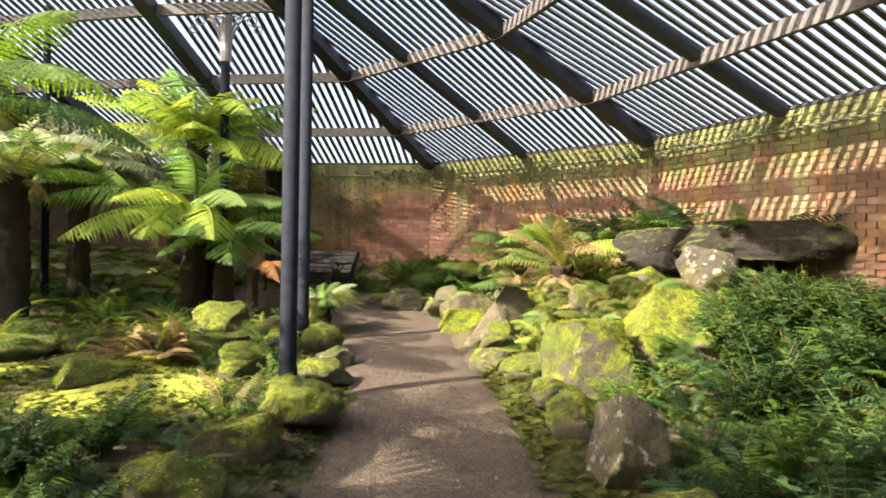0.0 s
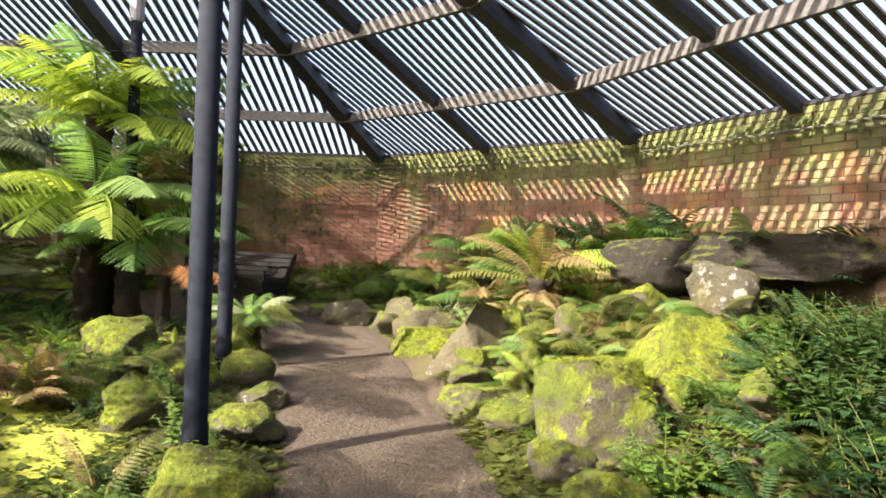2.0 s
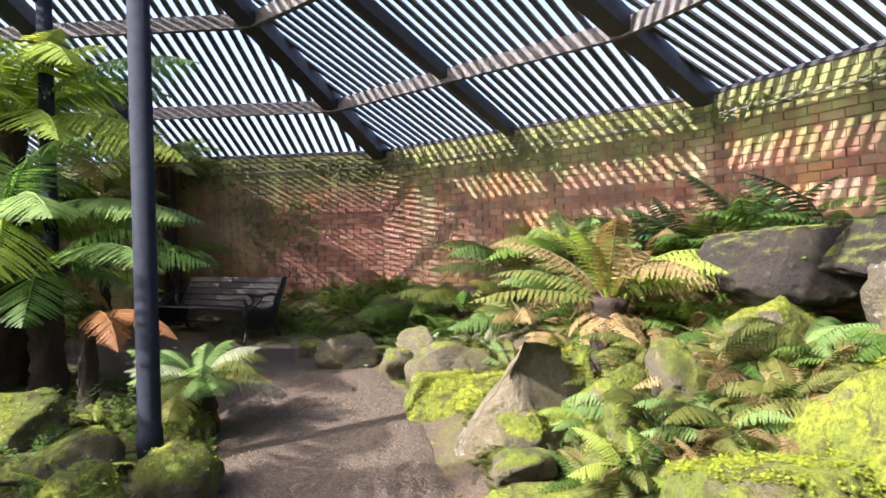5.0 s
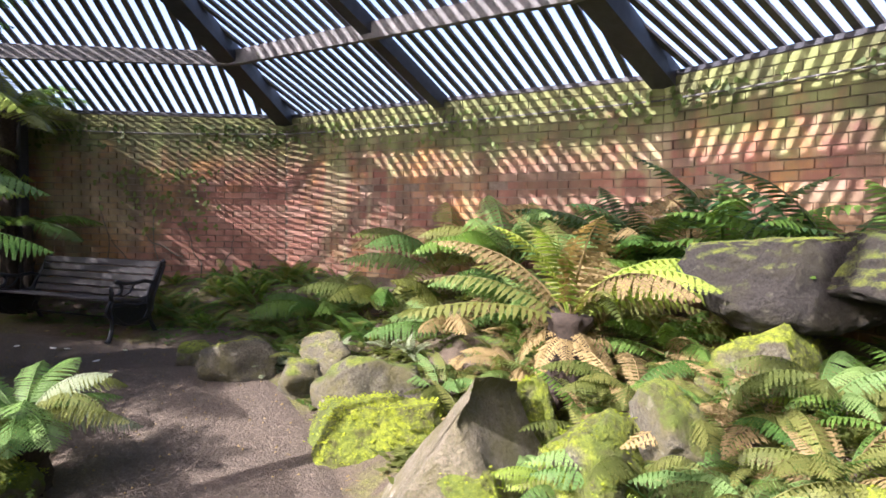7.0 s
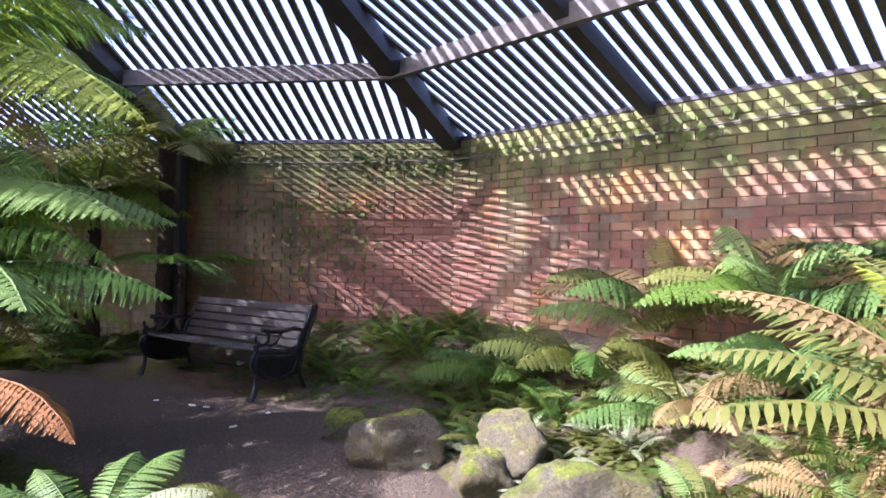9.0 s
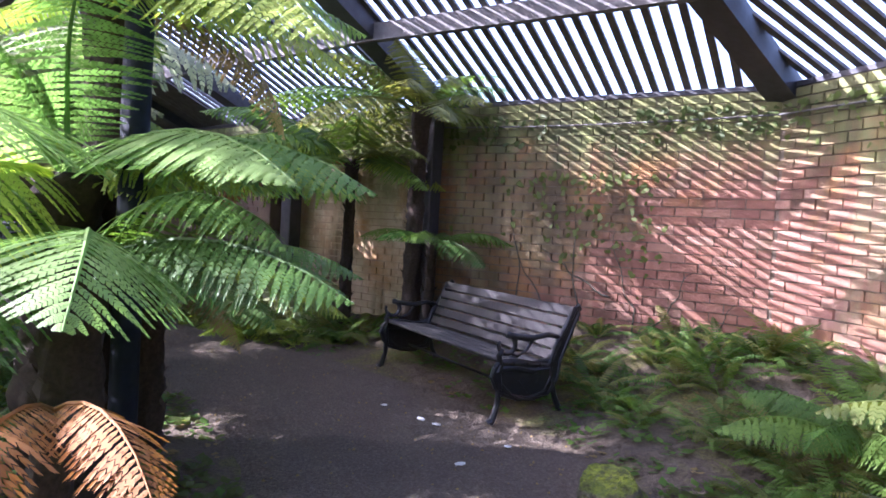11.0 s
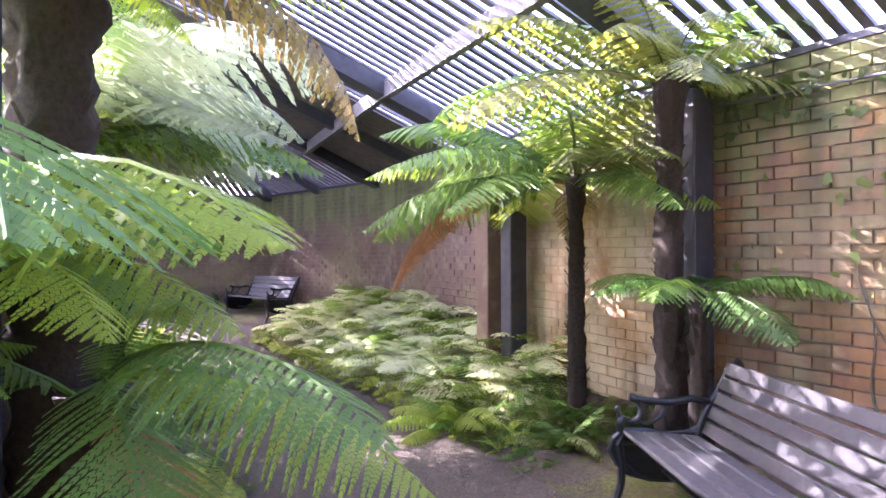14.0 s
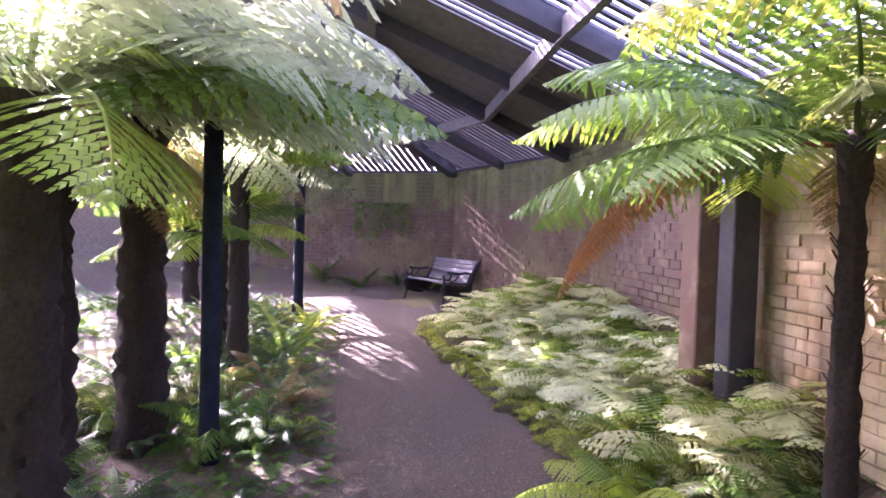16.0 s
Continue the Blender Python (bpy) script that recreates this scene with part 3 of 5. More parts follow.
# ---------------------------------------------------------------- fronds
def frond_mesh(name, material, length, n, width, rise, droop, teeth, seed, stalk=0.14, hang=0.25):
    """An arching fern frond along +x: a stem and pairs of toothed leaflets."""
    rng = random.Random(seed)
    steps = 14
    pts, x, z = [Vector((0, 0, 0))], 0.0, 0.0
    bend = rng.uniform(-0.25, 0.25)
    for k in range(steps):
        a = radians(rise - droop * ((k + 0.5) / steps) ** 1.25)
        x += math.cos(a) * length / steps
        z += math.sin(a) * length / steps
        pts.append(Vector((x, bend * (k / steps) ** 2 * length * 0.35, z)))

    def at(s):
        f = min(steps - 1e-4, s * steps)
        i = int(f)
        return pts[i].lerp(pts[i + 1], f - i), (pts[i + 1] - pts[i]).normalized()

    r0 = 0.006 + 0.0045 * length
    if teeth > 1:
        vs, fs = tube(pts[::2], [r0 * (1 - 0.85 * k / (steps // 2)) for k in range(steps // 2 + 1)], 4)
    else:
        vs, fs = tube([pts[k] for k in (0, 4, 8, 11, 14)], [r0 * (1 - 0.85 * k / 14) for k in (0, 4, 8, 11, 14)], 3)
    for k in range(n):
        s = stalk + (1 - stalk) * (k + 0.4) / n
        p, d = at(s)
        u = (s - stalk) / (1 - stalk)
        l = width * (0.42 + 0.58 * math.sin(math.pi * min(1, u * 1.5 + 0.08) / 2)) * (1 - u ** 2.6) ** 0.9
        if l < 0.012:
            l = 0.012
        side0 = Vector((0, 0, 1)).cross(d).normalized()
        up = d.cross(side0).normalized()
        for sg in (-1, 1):
            ll = l * rng.uniform(0.88, 1.08)
            sweep = rng.uniform(0.18, 0.34) + 0.3 * u
            lift = -hang + rng.uniform(-0.12, 0.1)
            way = (side0 * sg + d * sweep + up * lift).normalized()
            fall = up * -0.22 * ll
            b = (0.44 if n > 33 else 0.46) * (length * (1 - stalk) / n)
            across = (d - way * d.dot(way)).normalized()
            if teeth <= 1:
                o = len(vs)
                m1 = p + way * ll * 0.45 + fall * 0.15
                vs += [p - across * b * 0.5, p + across * b * 0.5, m1 - across * b * 0.75, m1 + across * b * 0.75, p + way * ll + fall]
                fs += [(o, o + 1, o + 3, o + 2), (o + 2, o + 3, o + 4)]
            else:
                below = way.cross(across) * 0.16
                for j in range(teeth):
                    v0, v1 = j / teeth, (j + 0.86) / teeth
                    w = max(0.003, b * 1.12 * (0.12 + 0.88 * (1 - v0 ** 1.8)) * min(1, 0.62 + 1.6 * v0)) * rng.uniform(0.86, 1.1)
                    q = p + way * ll * v0 + fall * v0 * v0
                    q2 = p + way * ll * v1 + fall * v1 * v1
                    tip = ll / teeth
                    o = len(vs)
                    vs += [q, q2]
                    for e in (1, -1):
                        out = across * e * w - below * (w if below.z * 1 > 0 else -w)
                        vs += [q2 + out * 0.92 + way * tip * 0.55, q + out + way * tip * 0.62]
                    fs += [(o, o + 1, o + 2, o + 3), (o, o + 5, o + 4, o + 1)]
    return mesh_of(name, vs, fs, material)


TREE_KINDS, CLUMP_KINDS = {}, {}
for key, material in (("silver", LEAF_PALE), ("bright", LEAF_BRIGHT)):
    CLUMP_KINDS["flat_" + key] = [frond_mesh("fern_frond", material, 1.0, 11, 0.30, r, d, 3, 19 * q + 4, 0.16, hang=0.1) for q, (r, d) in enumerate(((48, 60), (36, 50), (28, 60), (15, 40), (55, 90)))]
for key, material in (("bright", LEAF_BRIGHT), ("green", LEAF_GREEN), ("olive", LEAF_OLIVE), ("fresh", LEAF_FRESH)):
    TREE_KINDS["fine_" + key] = [frond_mesh("tree_frond", material, 1.0, 34, 0.27, r, d, 12, 11 * q + 3, hang=0.34) for q, (r, d) in enumerate(((62, 75), (42, 62), (24, 55), (8, 50), (52, 100)))]
for key, material in (("bright", LEAF_BRIGHT), ("green", LEAF_GREEN), ("silver", LEAF_SILVER), ("brown", LEAF_BROWN), ("rust", LEAF_RUST), ("olive", LEAF_OLIVE), ("fresh", LEAF_FRESH)):
    TREE_KINDS[key] = [frond_mesh("tree_frond", material, 1.0, 24, 0.27, r, d, 7, 11 * q + 3, hang=0.38) for q, (r, d) in enumerate(((62, 75), (42, 62), (24, 55), (8, 50), (52, 100)))]
    if key in ("brown", "rust"):
        TREE_KINDS[key] = [frond_mesh("dead_frond", material, 1.0, 30, 0.20, r, d, 5, 17 * q + 5, hang=0.45) for q, (r, d) in enumerate(((12, 95), (30, 110), (25, 78)))]
for key, material in (("bright", LEAF_BRIGHT), ("green", LEAF_GREEN), ("dark", LEAF_DARK), ("silver", LEAF_SILVER), ("brown", LEAF_BROWN), ("olive", LEAF_OLIVE)):
    CLUMP_KINDS[key] = [frond_mesh("fern_frond", material, 1.0, 20, 0.17, r, d, 3 if key in ("silver", "brown") else 1, 7 * q + 1, 0.12) for q, (r, d) in enumerate(((72, 60), (55, 65), (38, 60), (60, 105), (22, 45)))]

for key, material in (("bright", LEAF_BRIGHT), ("olive", LEAF_OLIVE), ("brown", LEAF_BROWN), ("green", LEAF_GREEN), ("fresh", LEAF_FRESH)):
    CLUMP_KINDS["broad_" + key] = [frond_mesh("fern_frond", material, 1.0, 20, 0.21, r, d, 6, 13 * q + 2, 0.2, hang=0.6) for q, (r, d) in enumerate(((75, 85), (62, 95), (45, 85), (55, 88), (30, 60)))]


def rot_to(az, scale, roll=0.0, lift=0.0):
    return Matrix.Rotation(radians(az), 4, "Z") @ Matrix.Rotation(radians(-lift), 4, "Y") @ Matrix.Rotation(radians(roll), 4, "X") @ Matrix.Diagonal((scale, scale, scale, 1))


def trunk_mesh(height, r0, r1, seed, material):
    rng = random.Random(seed)
    n, rings = 20, max(8, int(height / 0.06))
    vs, fs = [], []
    for i in range(rings + 1):
        t = i / rings
        r = r0 + (r1 - r0) * min(1, t * 1.6) + (0.35 * r1 * max(0, t - 0.85) / 0.15 if height > 0.5 else 0)
        for k in range(n):
            a = 2 * math.pi * k / n
            rr = r * (1 + 0.22 * noise.noise((math.cos(a) * 2.2, math.sin(a) * 2.2, t * height * 3 + seed)) + 0.20 * rng.uniform(-1, 1))
            vs.append((rr * math.cos(a), rr * math.sin(a), t * height))
    for i in range(rings):
        for k in range(n):
            q = (k + 1) % n
            fs.append((i * n + k, i * n + q, (i + 1) * n + q, (i + 1) * n + k))
    fs.append(tuple(rings * n + k for k in range(n)))
    # old leaf bases standing off the trunk
    for _ in range(int(height * 26) if height > 1 else 0):
        a, h = rng.uniform(0, 6.283), rng.uniform(0.05, 0.97) * height
        r = (r0 + (r1 - r0) * min(1, h / height * 1.6)) * 0.92
        p = Vector((r * math.cos(a), r * math.sin(a), h))
        o = Vector((math.cos(a), math.sin(a), 0))
        s = Vector((-math.sin(a), math.cos(a), 0)) * 0.014
        k = len(vs)
        vs += [p - s, p + s, p + o * 0.05 + Vector((0, 0, 0.07)) + s * 0.6, p + o * 0.05 + Vector((0, 0, 0.07)) - s * 0.6]
        fs.append((k, k + 1, k + 2, k + 3))
    return mesh_of("trunk", vs, fs, material, True)


def tree_fern(x, y, height, reach, count, mixes, seed, label, r=0.11, lean=(0, 0), dead=3, skew=None, flat=0.0, trunk=TRUNK, trimmed=()):
    rng = random.Random(seed)
    z0 = ground_z(x, y) - 0.06
    t = thing("tree_fern", pose(x, y, z0, lean[0], lean[1], 0), label, "tree fern", "tree ferns")
    part("trunk", trunk_mesh(height, r * 1.25, r, seed, trunk), t)
    for k in range(count):
        kind = TREE_KINDS[rng.choice(mixes)]
        az = k * 137.5 + rng.uniform(-14, 14)
        u = k / count
        q = min(4, int(u * 4)) if rng.random() > 0.15 else 4
        if flat and rng.random() < flat:
            q = 2 + rng.randint(0, 1)
        sc = reach * rng.uniform(0.82, 1.12) * (0.85 if q == 0 else 1)
        if skew is not None:
            sc *= 1 + 0.28 * math.cos(radians(az - skew))
        for toward_az, half, share in trimmed:
            if abs((az - toward_az + 180) % 360 - 180) < half:
                sc *= share
        part("frond", kind[q], t, Matrix.Translation((0.03 * math.cos(radians(az)), 0.03 * math.sin(radians(az)), height - 0.04)) @ rot_to(az, sc, rng.uniform(-12, 12)))
    for k in range(dead):
        az = rng.uniform(0, 360)
        part("dead_frond", TREE_KINDS["brown"][k % 3], t, Matrix.Translation((0, 0, height - 0.08)) @ rot_to(az, reach * rng.uniform(0.6, 0.85)), "withered brown frond")
    return t


def fern_clump(x, y, size, count, mixes, seed, label="", group="ground ferns", z=None, spread=0.05):
    rng = random.Random(seed)
    z0 = (ground_z(x, y) if z is None else z) - 0.03
    t = thing("fern", pose(x, y, z0, rng.uniform(-6, 6), rng.uniform(-6, 6), rng.uniform(0, 360)), label, "fern", group)
    for k in range(count):
        kind = CLUMP_KINDS[rng.choice(mixes)]
        az = k * 137.5 + rng.uniform(-20, 20)
        q = rng.choice((0, 1, 1, 2, 2, 3, 4))
        part("frond", kind[q], t, Matrix.Translation((spread * math.cos(az), spread * math.sin(az), 0)) @ rot_to(az, size * rng.uniform(0.7, 1.15), rng.uniform(-15, 15)))
    return t


# ---------------------------------------------------------------- tree ferns
tree_fern(-3.95, 10.86, 1.70, 2.1, 30, ["fine_fresh", "fine_bright"], 1, "bright green tree fern with a short shaggy trunk", 0.17, dead=0, flat=0.55, trimmed=((80, 62, 0.52), (168, 52, 0.45), (94, 30, 0.5)))
tree_fern(-4.05, 11.2, 2.80, 2.05, 32, ["fine_bright", "fine_fresh", "fine_bright"], 2, "tall tree fern with a sunlit crown beside a post", 0.14, dead=1, trimmed=((70, 50, 0.75), (158, 48, 0.5)))
tree_fern(-3.35, 10.5, 1.30, 1.3, 18, ["fine_green", "fine_fresh"], 3, "young tree fern crowding the foot of taller ones", 0.13, dead=0, flat=0.5, skew=-30, trimmed=((90, 70, 0.55), (25, 50, 0.88)))
tree_fern(-5.9, 9.4, 2.1, 1.3, 16, ["green", "olive"], 4, "tree fern with dark trunk in the shaded bed", 0.16)
tree_fern(-7.3, 8.6, 2.2, 1.6, 18, ["green"], 14, "tree fern with dark trunk in the shaded bed", 0.16)
tree_fern(-8.0, 10.2, 2.2, 1.3, 16, ["green", "silver"], 15, "tree fern with dark trunk in the shaded bed", 0.16)
tree_fern(-4.83, 15.05, 2.15, 1.6, 26, ["fine_green", "fine_bright", "fine_olive"], 5, "slender tree fern with arching crown against the brick wall", 0.062, skew=205, dead=1, flat=0.25)
tree_fern(-3.82, 14.82, 2.65, 1.5, 20, ["green", "olive"], 6, "dark-trunked tree fern behind the bench", 0.085, skew=180, dead=0)
tree_fern(-3.55, 14.72, 1.25, 0.95, 8, ["green"], 7, "small tree fern drooping over the end of the bench", 0.05, dead=0, flat=0.8)
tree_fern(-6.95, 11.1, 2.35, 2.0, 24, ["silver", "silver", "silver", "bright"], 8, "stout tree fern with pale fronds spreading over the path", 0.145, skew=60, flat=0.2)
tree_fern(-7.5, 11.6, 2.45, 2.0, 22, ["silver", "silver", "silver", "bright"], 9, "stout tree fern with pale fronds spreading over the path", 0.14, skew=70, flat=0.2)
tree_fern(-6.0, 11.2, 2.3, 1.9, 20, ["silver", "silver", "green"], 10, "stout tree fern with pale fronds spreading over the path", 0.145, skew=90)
tree_fern(-9.6, 12.35, 2.3, 1.45, 22, ["bright", "bright", "green"], 11, "sunlit tree fern with layered lime fronds", 0.09, dead=1)
tree_fern(-9.9, 12.1, 1.5, 1.2, 16, ["bright", "green"], 12, "sunlit tree fern with layered lime fronds", 0.09, dead=0)
# mostly hidden itself, set here so that its crown shades the path
tree_fern(-11.0, 12.15, 2.5, 1.9, 28, ["green", "silver"], 13, "tree fern in the far bed", 0.12)
tree_fern(-12.8, 11.2, 2.0, 1.5, 16, ["green", "olive"], 16, "tree fern in the far bed", 0.12)
tree_fern(-10.2, 10.0, 2.2, 1.4, 16, ["silver", "green"], 17, "tree fern in the far bed", 0.14)
tree_fern(-14.6, 11.8, 1.6, 1.4, 16, ["green"], 18, "tree fern in the far bed", 0.12)
tree_fern(-4.4, 6.35, 2.75, 1.9, 10, ["green", "olive"], 22, "tall unseen tree fern added to shade the path and bank", 0.15)
# two tree ferns out of view, added to cast shade on path and bank
tree_fern(-3.9, 3.5, 3.0, 1.7, 8, ["green"], 24, "unseen tree fern added to shade the path and bank", 0.15)
tree_fern(-2.9, 1.9, 3.4, 1.9, 20, ["green"], 25, "unseen tree fern added to shade the path and bank", 0.15)
# a long rust-coloured frond that hangs from the slender tree fern's crown
hang = thing("hanging_frond", pose(-4.83, 15.05, ground_z(-4.83, 15.05) + 2.02), "long rust-brown dead frond hanging from a tree fern", "frond")
for k, (az, sc) in enumerate(((200, 1.0), (212, 0.85))):
    part("dead_frond", frond_mesh("dead_frond", LEAF_RUST, 2.4, 44, 0.22, 10, 84, 4, 71 + k, 0.3, hang=1.3), hang, rot_to(az, sc))
# the small tree fern at the bend of the path, with its brown skirt
tree_fern(-1.60, 9.36, 0.52, 0.64, 26, ["silver", "fresh", "olive"], 21, "small pale tree fern on a stubby trunk beside the path", 0.11, dead=5, flat=0.25)
# low fronds of the short tree fern that lean out over the path's bend
lean_out = tree_fern(-3.80, 11.30, 1.15, 1.0, 5, ["fine_green"], 26, "low tree fern leaning out over the bend of the path", 0.10, dead=1, trimmed=((170, 115, 0.4),))
for az, sc, q, kind in ((-4, 1.15, 3, "fine_fresh"), (16, 1.42, 2, "fine_fresh"), (38, 1.3, 3, "fine_bright")):
    part("frond", TREE_KINDS[kind][q], lean_out, Matrix.Translation((0, 0, 1.2)) @ rot_to(az, sc))
# brown skirt fronds of the big tree fern by the path
skirt = thing("hanging_frond", pose(-2.75, 10.0, ground_z(-2.75, 10.0) + 0.75), "broad brown dead frond drooping beside the path", "frond")
part("trunk", trunk_mesh(0.75, 0.09, 0.07, 44, TRUNK), skirt, pose(0, 0, -0.78))
part("dead_frond", TREE_KINDS["rust"][2], skirt, rot_to(-50, 1.1))
part("dead_frond", TREE_KINDS["rust"][2], skirt, rot_to(-15, 1.0))

# ---------------------------------------------------------------- ferns of the beds
big = fern_clump(1.66, 9.28, 1.0, 9, ["olive", "bright"], 31, "large shuttlecock fern, half green and half withered brown", "ferns by the wall", z=1.25)
for k, (az, kind, sc, q) in enumerate(((200, "broad_bright", 1.15, 1), (170, "broad_bright", 1.1, 1), (230, "broad_olive", 1.15, 2), (150, "broad_brown", 1.1, 1), (120, "brown", 1.15, 0), (260, "brown", 1.0, 3), (300, "olive", 1.25, 1), (330, "olive", 1.25, 2), (20, "brown", 1.1, 1), (60, "bright", 0.95, 0), (90, "bright", 1.0, 0), (185, "bright", 1.15, 2), (245, "brown", 0.9, 3), (285, "brown", 0.95, 3))):
    part("frond", CLUMP_KINDS[kind][q], big, rot_to(az, sc))
part("trunk", trunk_mesh(0.95, 0.15, 0.12, 5, TRUNK), big, pose(0, 0, -0.9))
for k in range(12):
    part("dead_frond", CLUMP_KINDS["brown"][3], big, Matrix.Translation((0, 0, -0.06 - 0.02 * (k % 4))) @ rot_to(k * 31 + 10, 0.42 + 0.04 * (k % 3), 0, -38 - 6 * (k % 3)), "withered brown frond hanging down the stem")
for k, (x, y, s, m, up) in enumerate(((0.75, 12.05, 1.0, ["broad_olive", "broad_olive", "broad_green"], 0.2), (0.15, 12.75, 0.9, ["broad_green", "broad_olive"], 0.12), (1.35, 12.0, 1.25, ["broad_olive", "broad_fresh", "broad_brown"], 0.4), (1.95, 11.35, 1.3, ["broad_olive", "broad_green", "broad_fresh"], 0.45), (2.6, 10.7, 1.3, ["broad_green", "broad_olive", "broad_brown"], 0.4), (1.3, 11.15, 0.9, ["broad_fresh", "broad_olive", "broad_brown"], 0.12), (1.8, 10.5, 1.05, ["broad_fresh", "broad_olive", "broad_brown"], 0.2), (2.2, 9.9, 0.9, ["broad_olive", "broad_brown"], 0.12))):
    fern_clump(x, y, s, 15, m, 40 + k, "mixed green and browning fern beside the brick wall", "ferns by the wall", z=ground_z(x, y) + up)
for k, (x, y) in enumerate(((0.05, 11.3), (0.83, 11.5), (-0.2, 11.65), (0.5, 11.2), (0.3, 11.6), (0.95, 11.2), (-0.05, 12.0), (-0.45, 11.9), (0.35, 12.2))):
    fern_clump(x, y, 0.30, 9, ["silver"], 880 + k, "small silvery seedling fern on dark soil", "silver seedlings")
for k, (x, y, s) in enumerate(((2.9, 10.6, 1.15), (3.3, 9.9, 1.2), (3.6, 9.2, 1.1), (3.2, 10.3, 1.1), (3.8, 8.5, 1.1))):
    fern_clump(x, y, s * 1.1, 26, ["dark", "green"], 60 + k, "dark green shrubby fern against the wall", "ferns by the wall", z=ground_z(x, y) + 0.45)

rng = random.Random(5)
HEAPS = {}


def heap(name, x, y, z, size, count, mixes, seed):
    """Adds one fern's fronds to a joined mass of ferns."""
    rg = random.Random(seed)
    for k in range(count):
        me = CLUMP_KINDS[rg.choice(mixes)][rg.choice((0, 1, 1, 2, 2, 3, 4))]
        m = Matrix.Translation((x, y, z - 0.03)) @ rot_to(k * 137.5 + rg.uniform(-20, 20), size * rg.uniform(0.7, 1.15), rg.uniform(-15, 15))
        HEAPS.setdefault((name, me.materials[0].name), []).append((me, m))


def close_heaps(labels):
    for (name, _), pieces in HEAPS.items():
        vs, fs, o = [], [], 0
        for me, m in pieces:
            co = np.empty(len(me.vertices) * 3, "f")
            me.vertices.foreach_get("co", co)
            a = np.array(m)
            co = co.reshape(-1, 3) @ a[:3, :3].T + a[:3, 3]
            vs += co.tolist()
            fs += [tuple(i + o for i in p.vertices) for p in me.polygons]
            o += len(co)
        tagged(new(name, mesh_of(name, vs, fs, pieces[0][0].materials[0])), labels[name], "ferns", kind="stuff")



def fill(x0, x1, y0, y1, n, size, fronds, mixes, label, group, test=None, lift=0.0, gap_min=0.18, mass=""):
    made = tries = 0
    spots = []
    while made < n and tries < n * 40:
        tries += 1
        x, y = rng.uniform(x0, x1), rng.uniform(y0, y1)
        gap, side = path_gap(x, y)
        s = size * rng.uniform(0.75, 1.25)
        if gap < gap_min + 0.25 * s or (test and not test(x, y, gap, side)):
            continue
        if any((x - a) ** 2 + (y - b) ** 2 < (0.33 * s) ** 2 for a, b in spots):
            continue
        spots.append((x, y))
        if mass:
            heap(mass, x, y, ground_z(x, y) + lift, s, fronds, mixes, rng.randint(0, 10 ** 6))
        else:
            fern_clump(x, y, s, fronds, mixes, rng.randint(0, 10 ** 6), label, group, z=ground_z(x, y) + lift)
        made += 1


def on_lawn(x, y):
    return any(((x - cx) / rx) ** 2 + ((y - cy) / ry) ** 2 < 1.0 for cx, cy, rx, ry in LAWNS)


left = lambda x, y, gap, side: side < 0
fill(1.2, 4.4, 2.0, 6.6, 52, 0.48, 15, ["dark", "dark", "dark", "green"], "dense dark green fern on the shaded bank", "bank ferns", lambda x, y, g, s: s > 0 and g > 0.35, mass="bank_ferns")
fill(1.3, 4.6, 1.8, 8.6, 100, 0.58, 16, ["dark", "dark", "green"], "tall dark green fern on the shaded bank", "bank ferns", lambda x, y, g, s: s > 0 and x > 2.2 + 0.6 * max(0, y - 6.2), mass="bank_ferns")
fill(-4.2, -1.4, 2.6, 5.4, 34, 0.52, 13, ["dark", "green"], "low dark fern in the shaded bed", "left bed ferns", left, mass="inner_ferns")
fill(-5.5, -1.5, 5.0, 9.8, 44, 0.36, 11, ["olive", "green", "bright"], "low yellow-green fern among mossy stones", "left bed ferns", lambda x, y, g, s: s < 0 and g > 0.5 and not on_lawn(x, y))
fill(-9.5, -4.6, 3.5, 11.5, 60, 0.6, 11, ["green", "bright", "green", "dark"], "low green fern under tree ferns", "left bed ferns", left, mass="inner_ferns")
fill(0.9, 3.0, 6.4, 10.4, 50, 0.46, 12, ["olive", "green", "brown", "olive"], "small sunlit fern between mossy boulders", "rockery ferns", lambda x, y, g, s: s > 0 and g > 0.35 and all(math.hypot(x - a, y - b) > r for a, b, r in ((1.44, 6.3, 0.75), (2.4, 6.7, 0.7), (0.8, 8.5, 0.75), (1.2, 8.9, 0.4))))
fill(-1.5, 0.7, 11.6, 14.4, 36, 0.50, 14, ["olive", "green", "green"], "low bushy fern beside the bench", "ferns beside the bench", lambda x, y, g, s: s > 0 and x + y < 14.3 and (x + 2.8) * 0.82 - (y - 13.6) * 0.57 > 0.95)
fill(-2.4, -0.2, 13.7, 14.9, 14, 0.5, 12, ["green", "olive"], "fern growing behind the bench", "ferns beside the bench", lambda x, y, g, s: s > 0 and y < 14.75 - 0.13 * x and (x + 2.8) * 0.57 + (y - 13.6) * 0.82 > 0.95, mass="bench_ferns")
fill(-6.2, -3.6, 14.3, 15.6, 24, 0.55, 12, ["green", "olive", "green"], "green fern in the bed at the bench end", "wall bed ferns", lambda x, y, g, s: s > 0 and y < 15.0 - 0.2 * (x + 3.85) and (x < -4.4))
fill(-9.5, -5.4, 14.4, 15.4, 48, 0.46, 11, ["flat_silver", "flat_silver", "flat_silver", "flat_bright"], "silvery fern massed along the path, leaves paled as if sunlit", "wall bed ferns", lambda x, y, g, s: s > 0 and g > 0.42 and y < 15.4 - 0.23 * (x + 3.85))
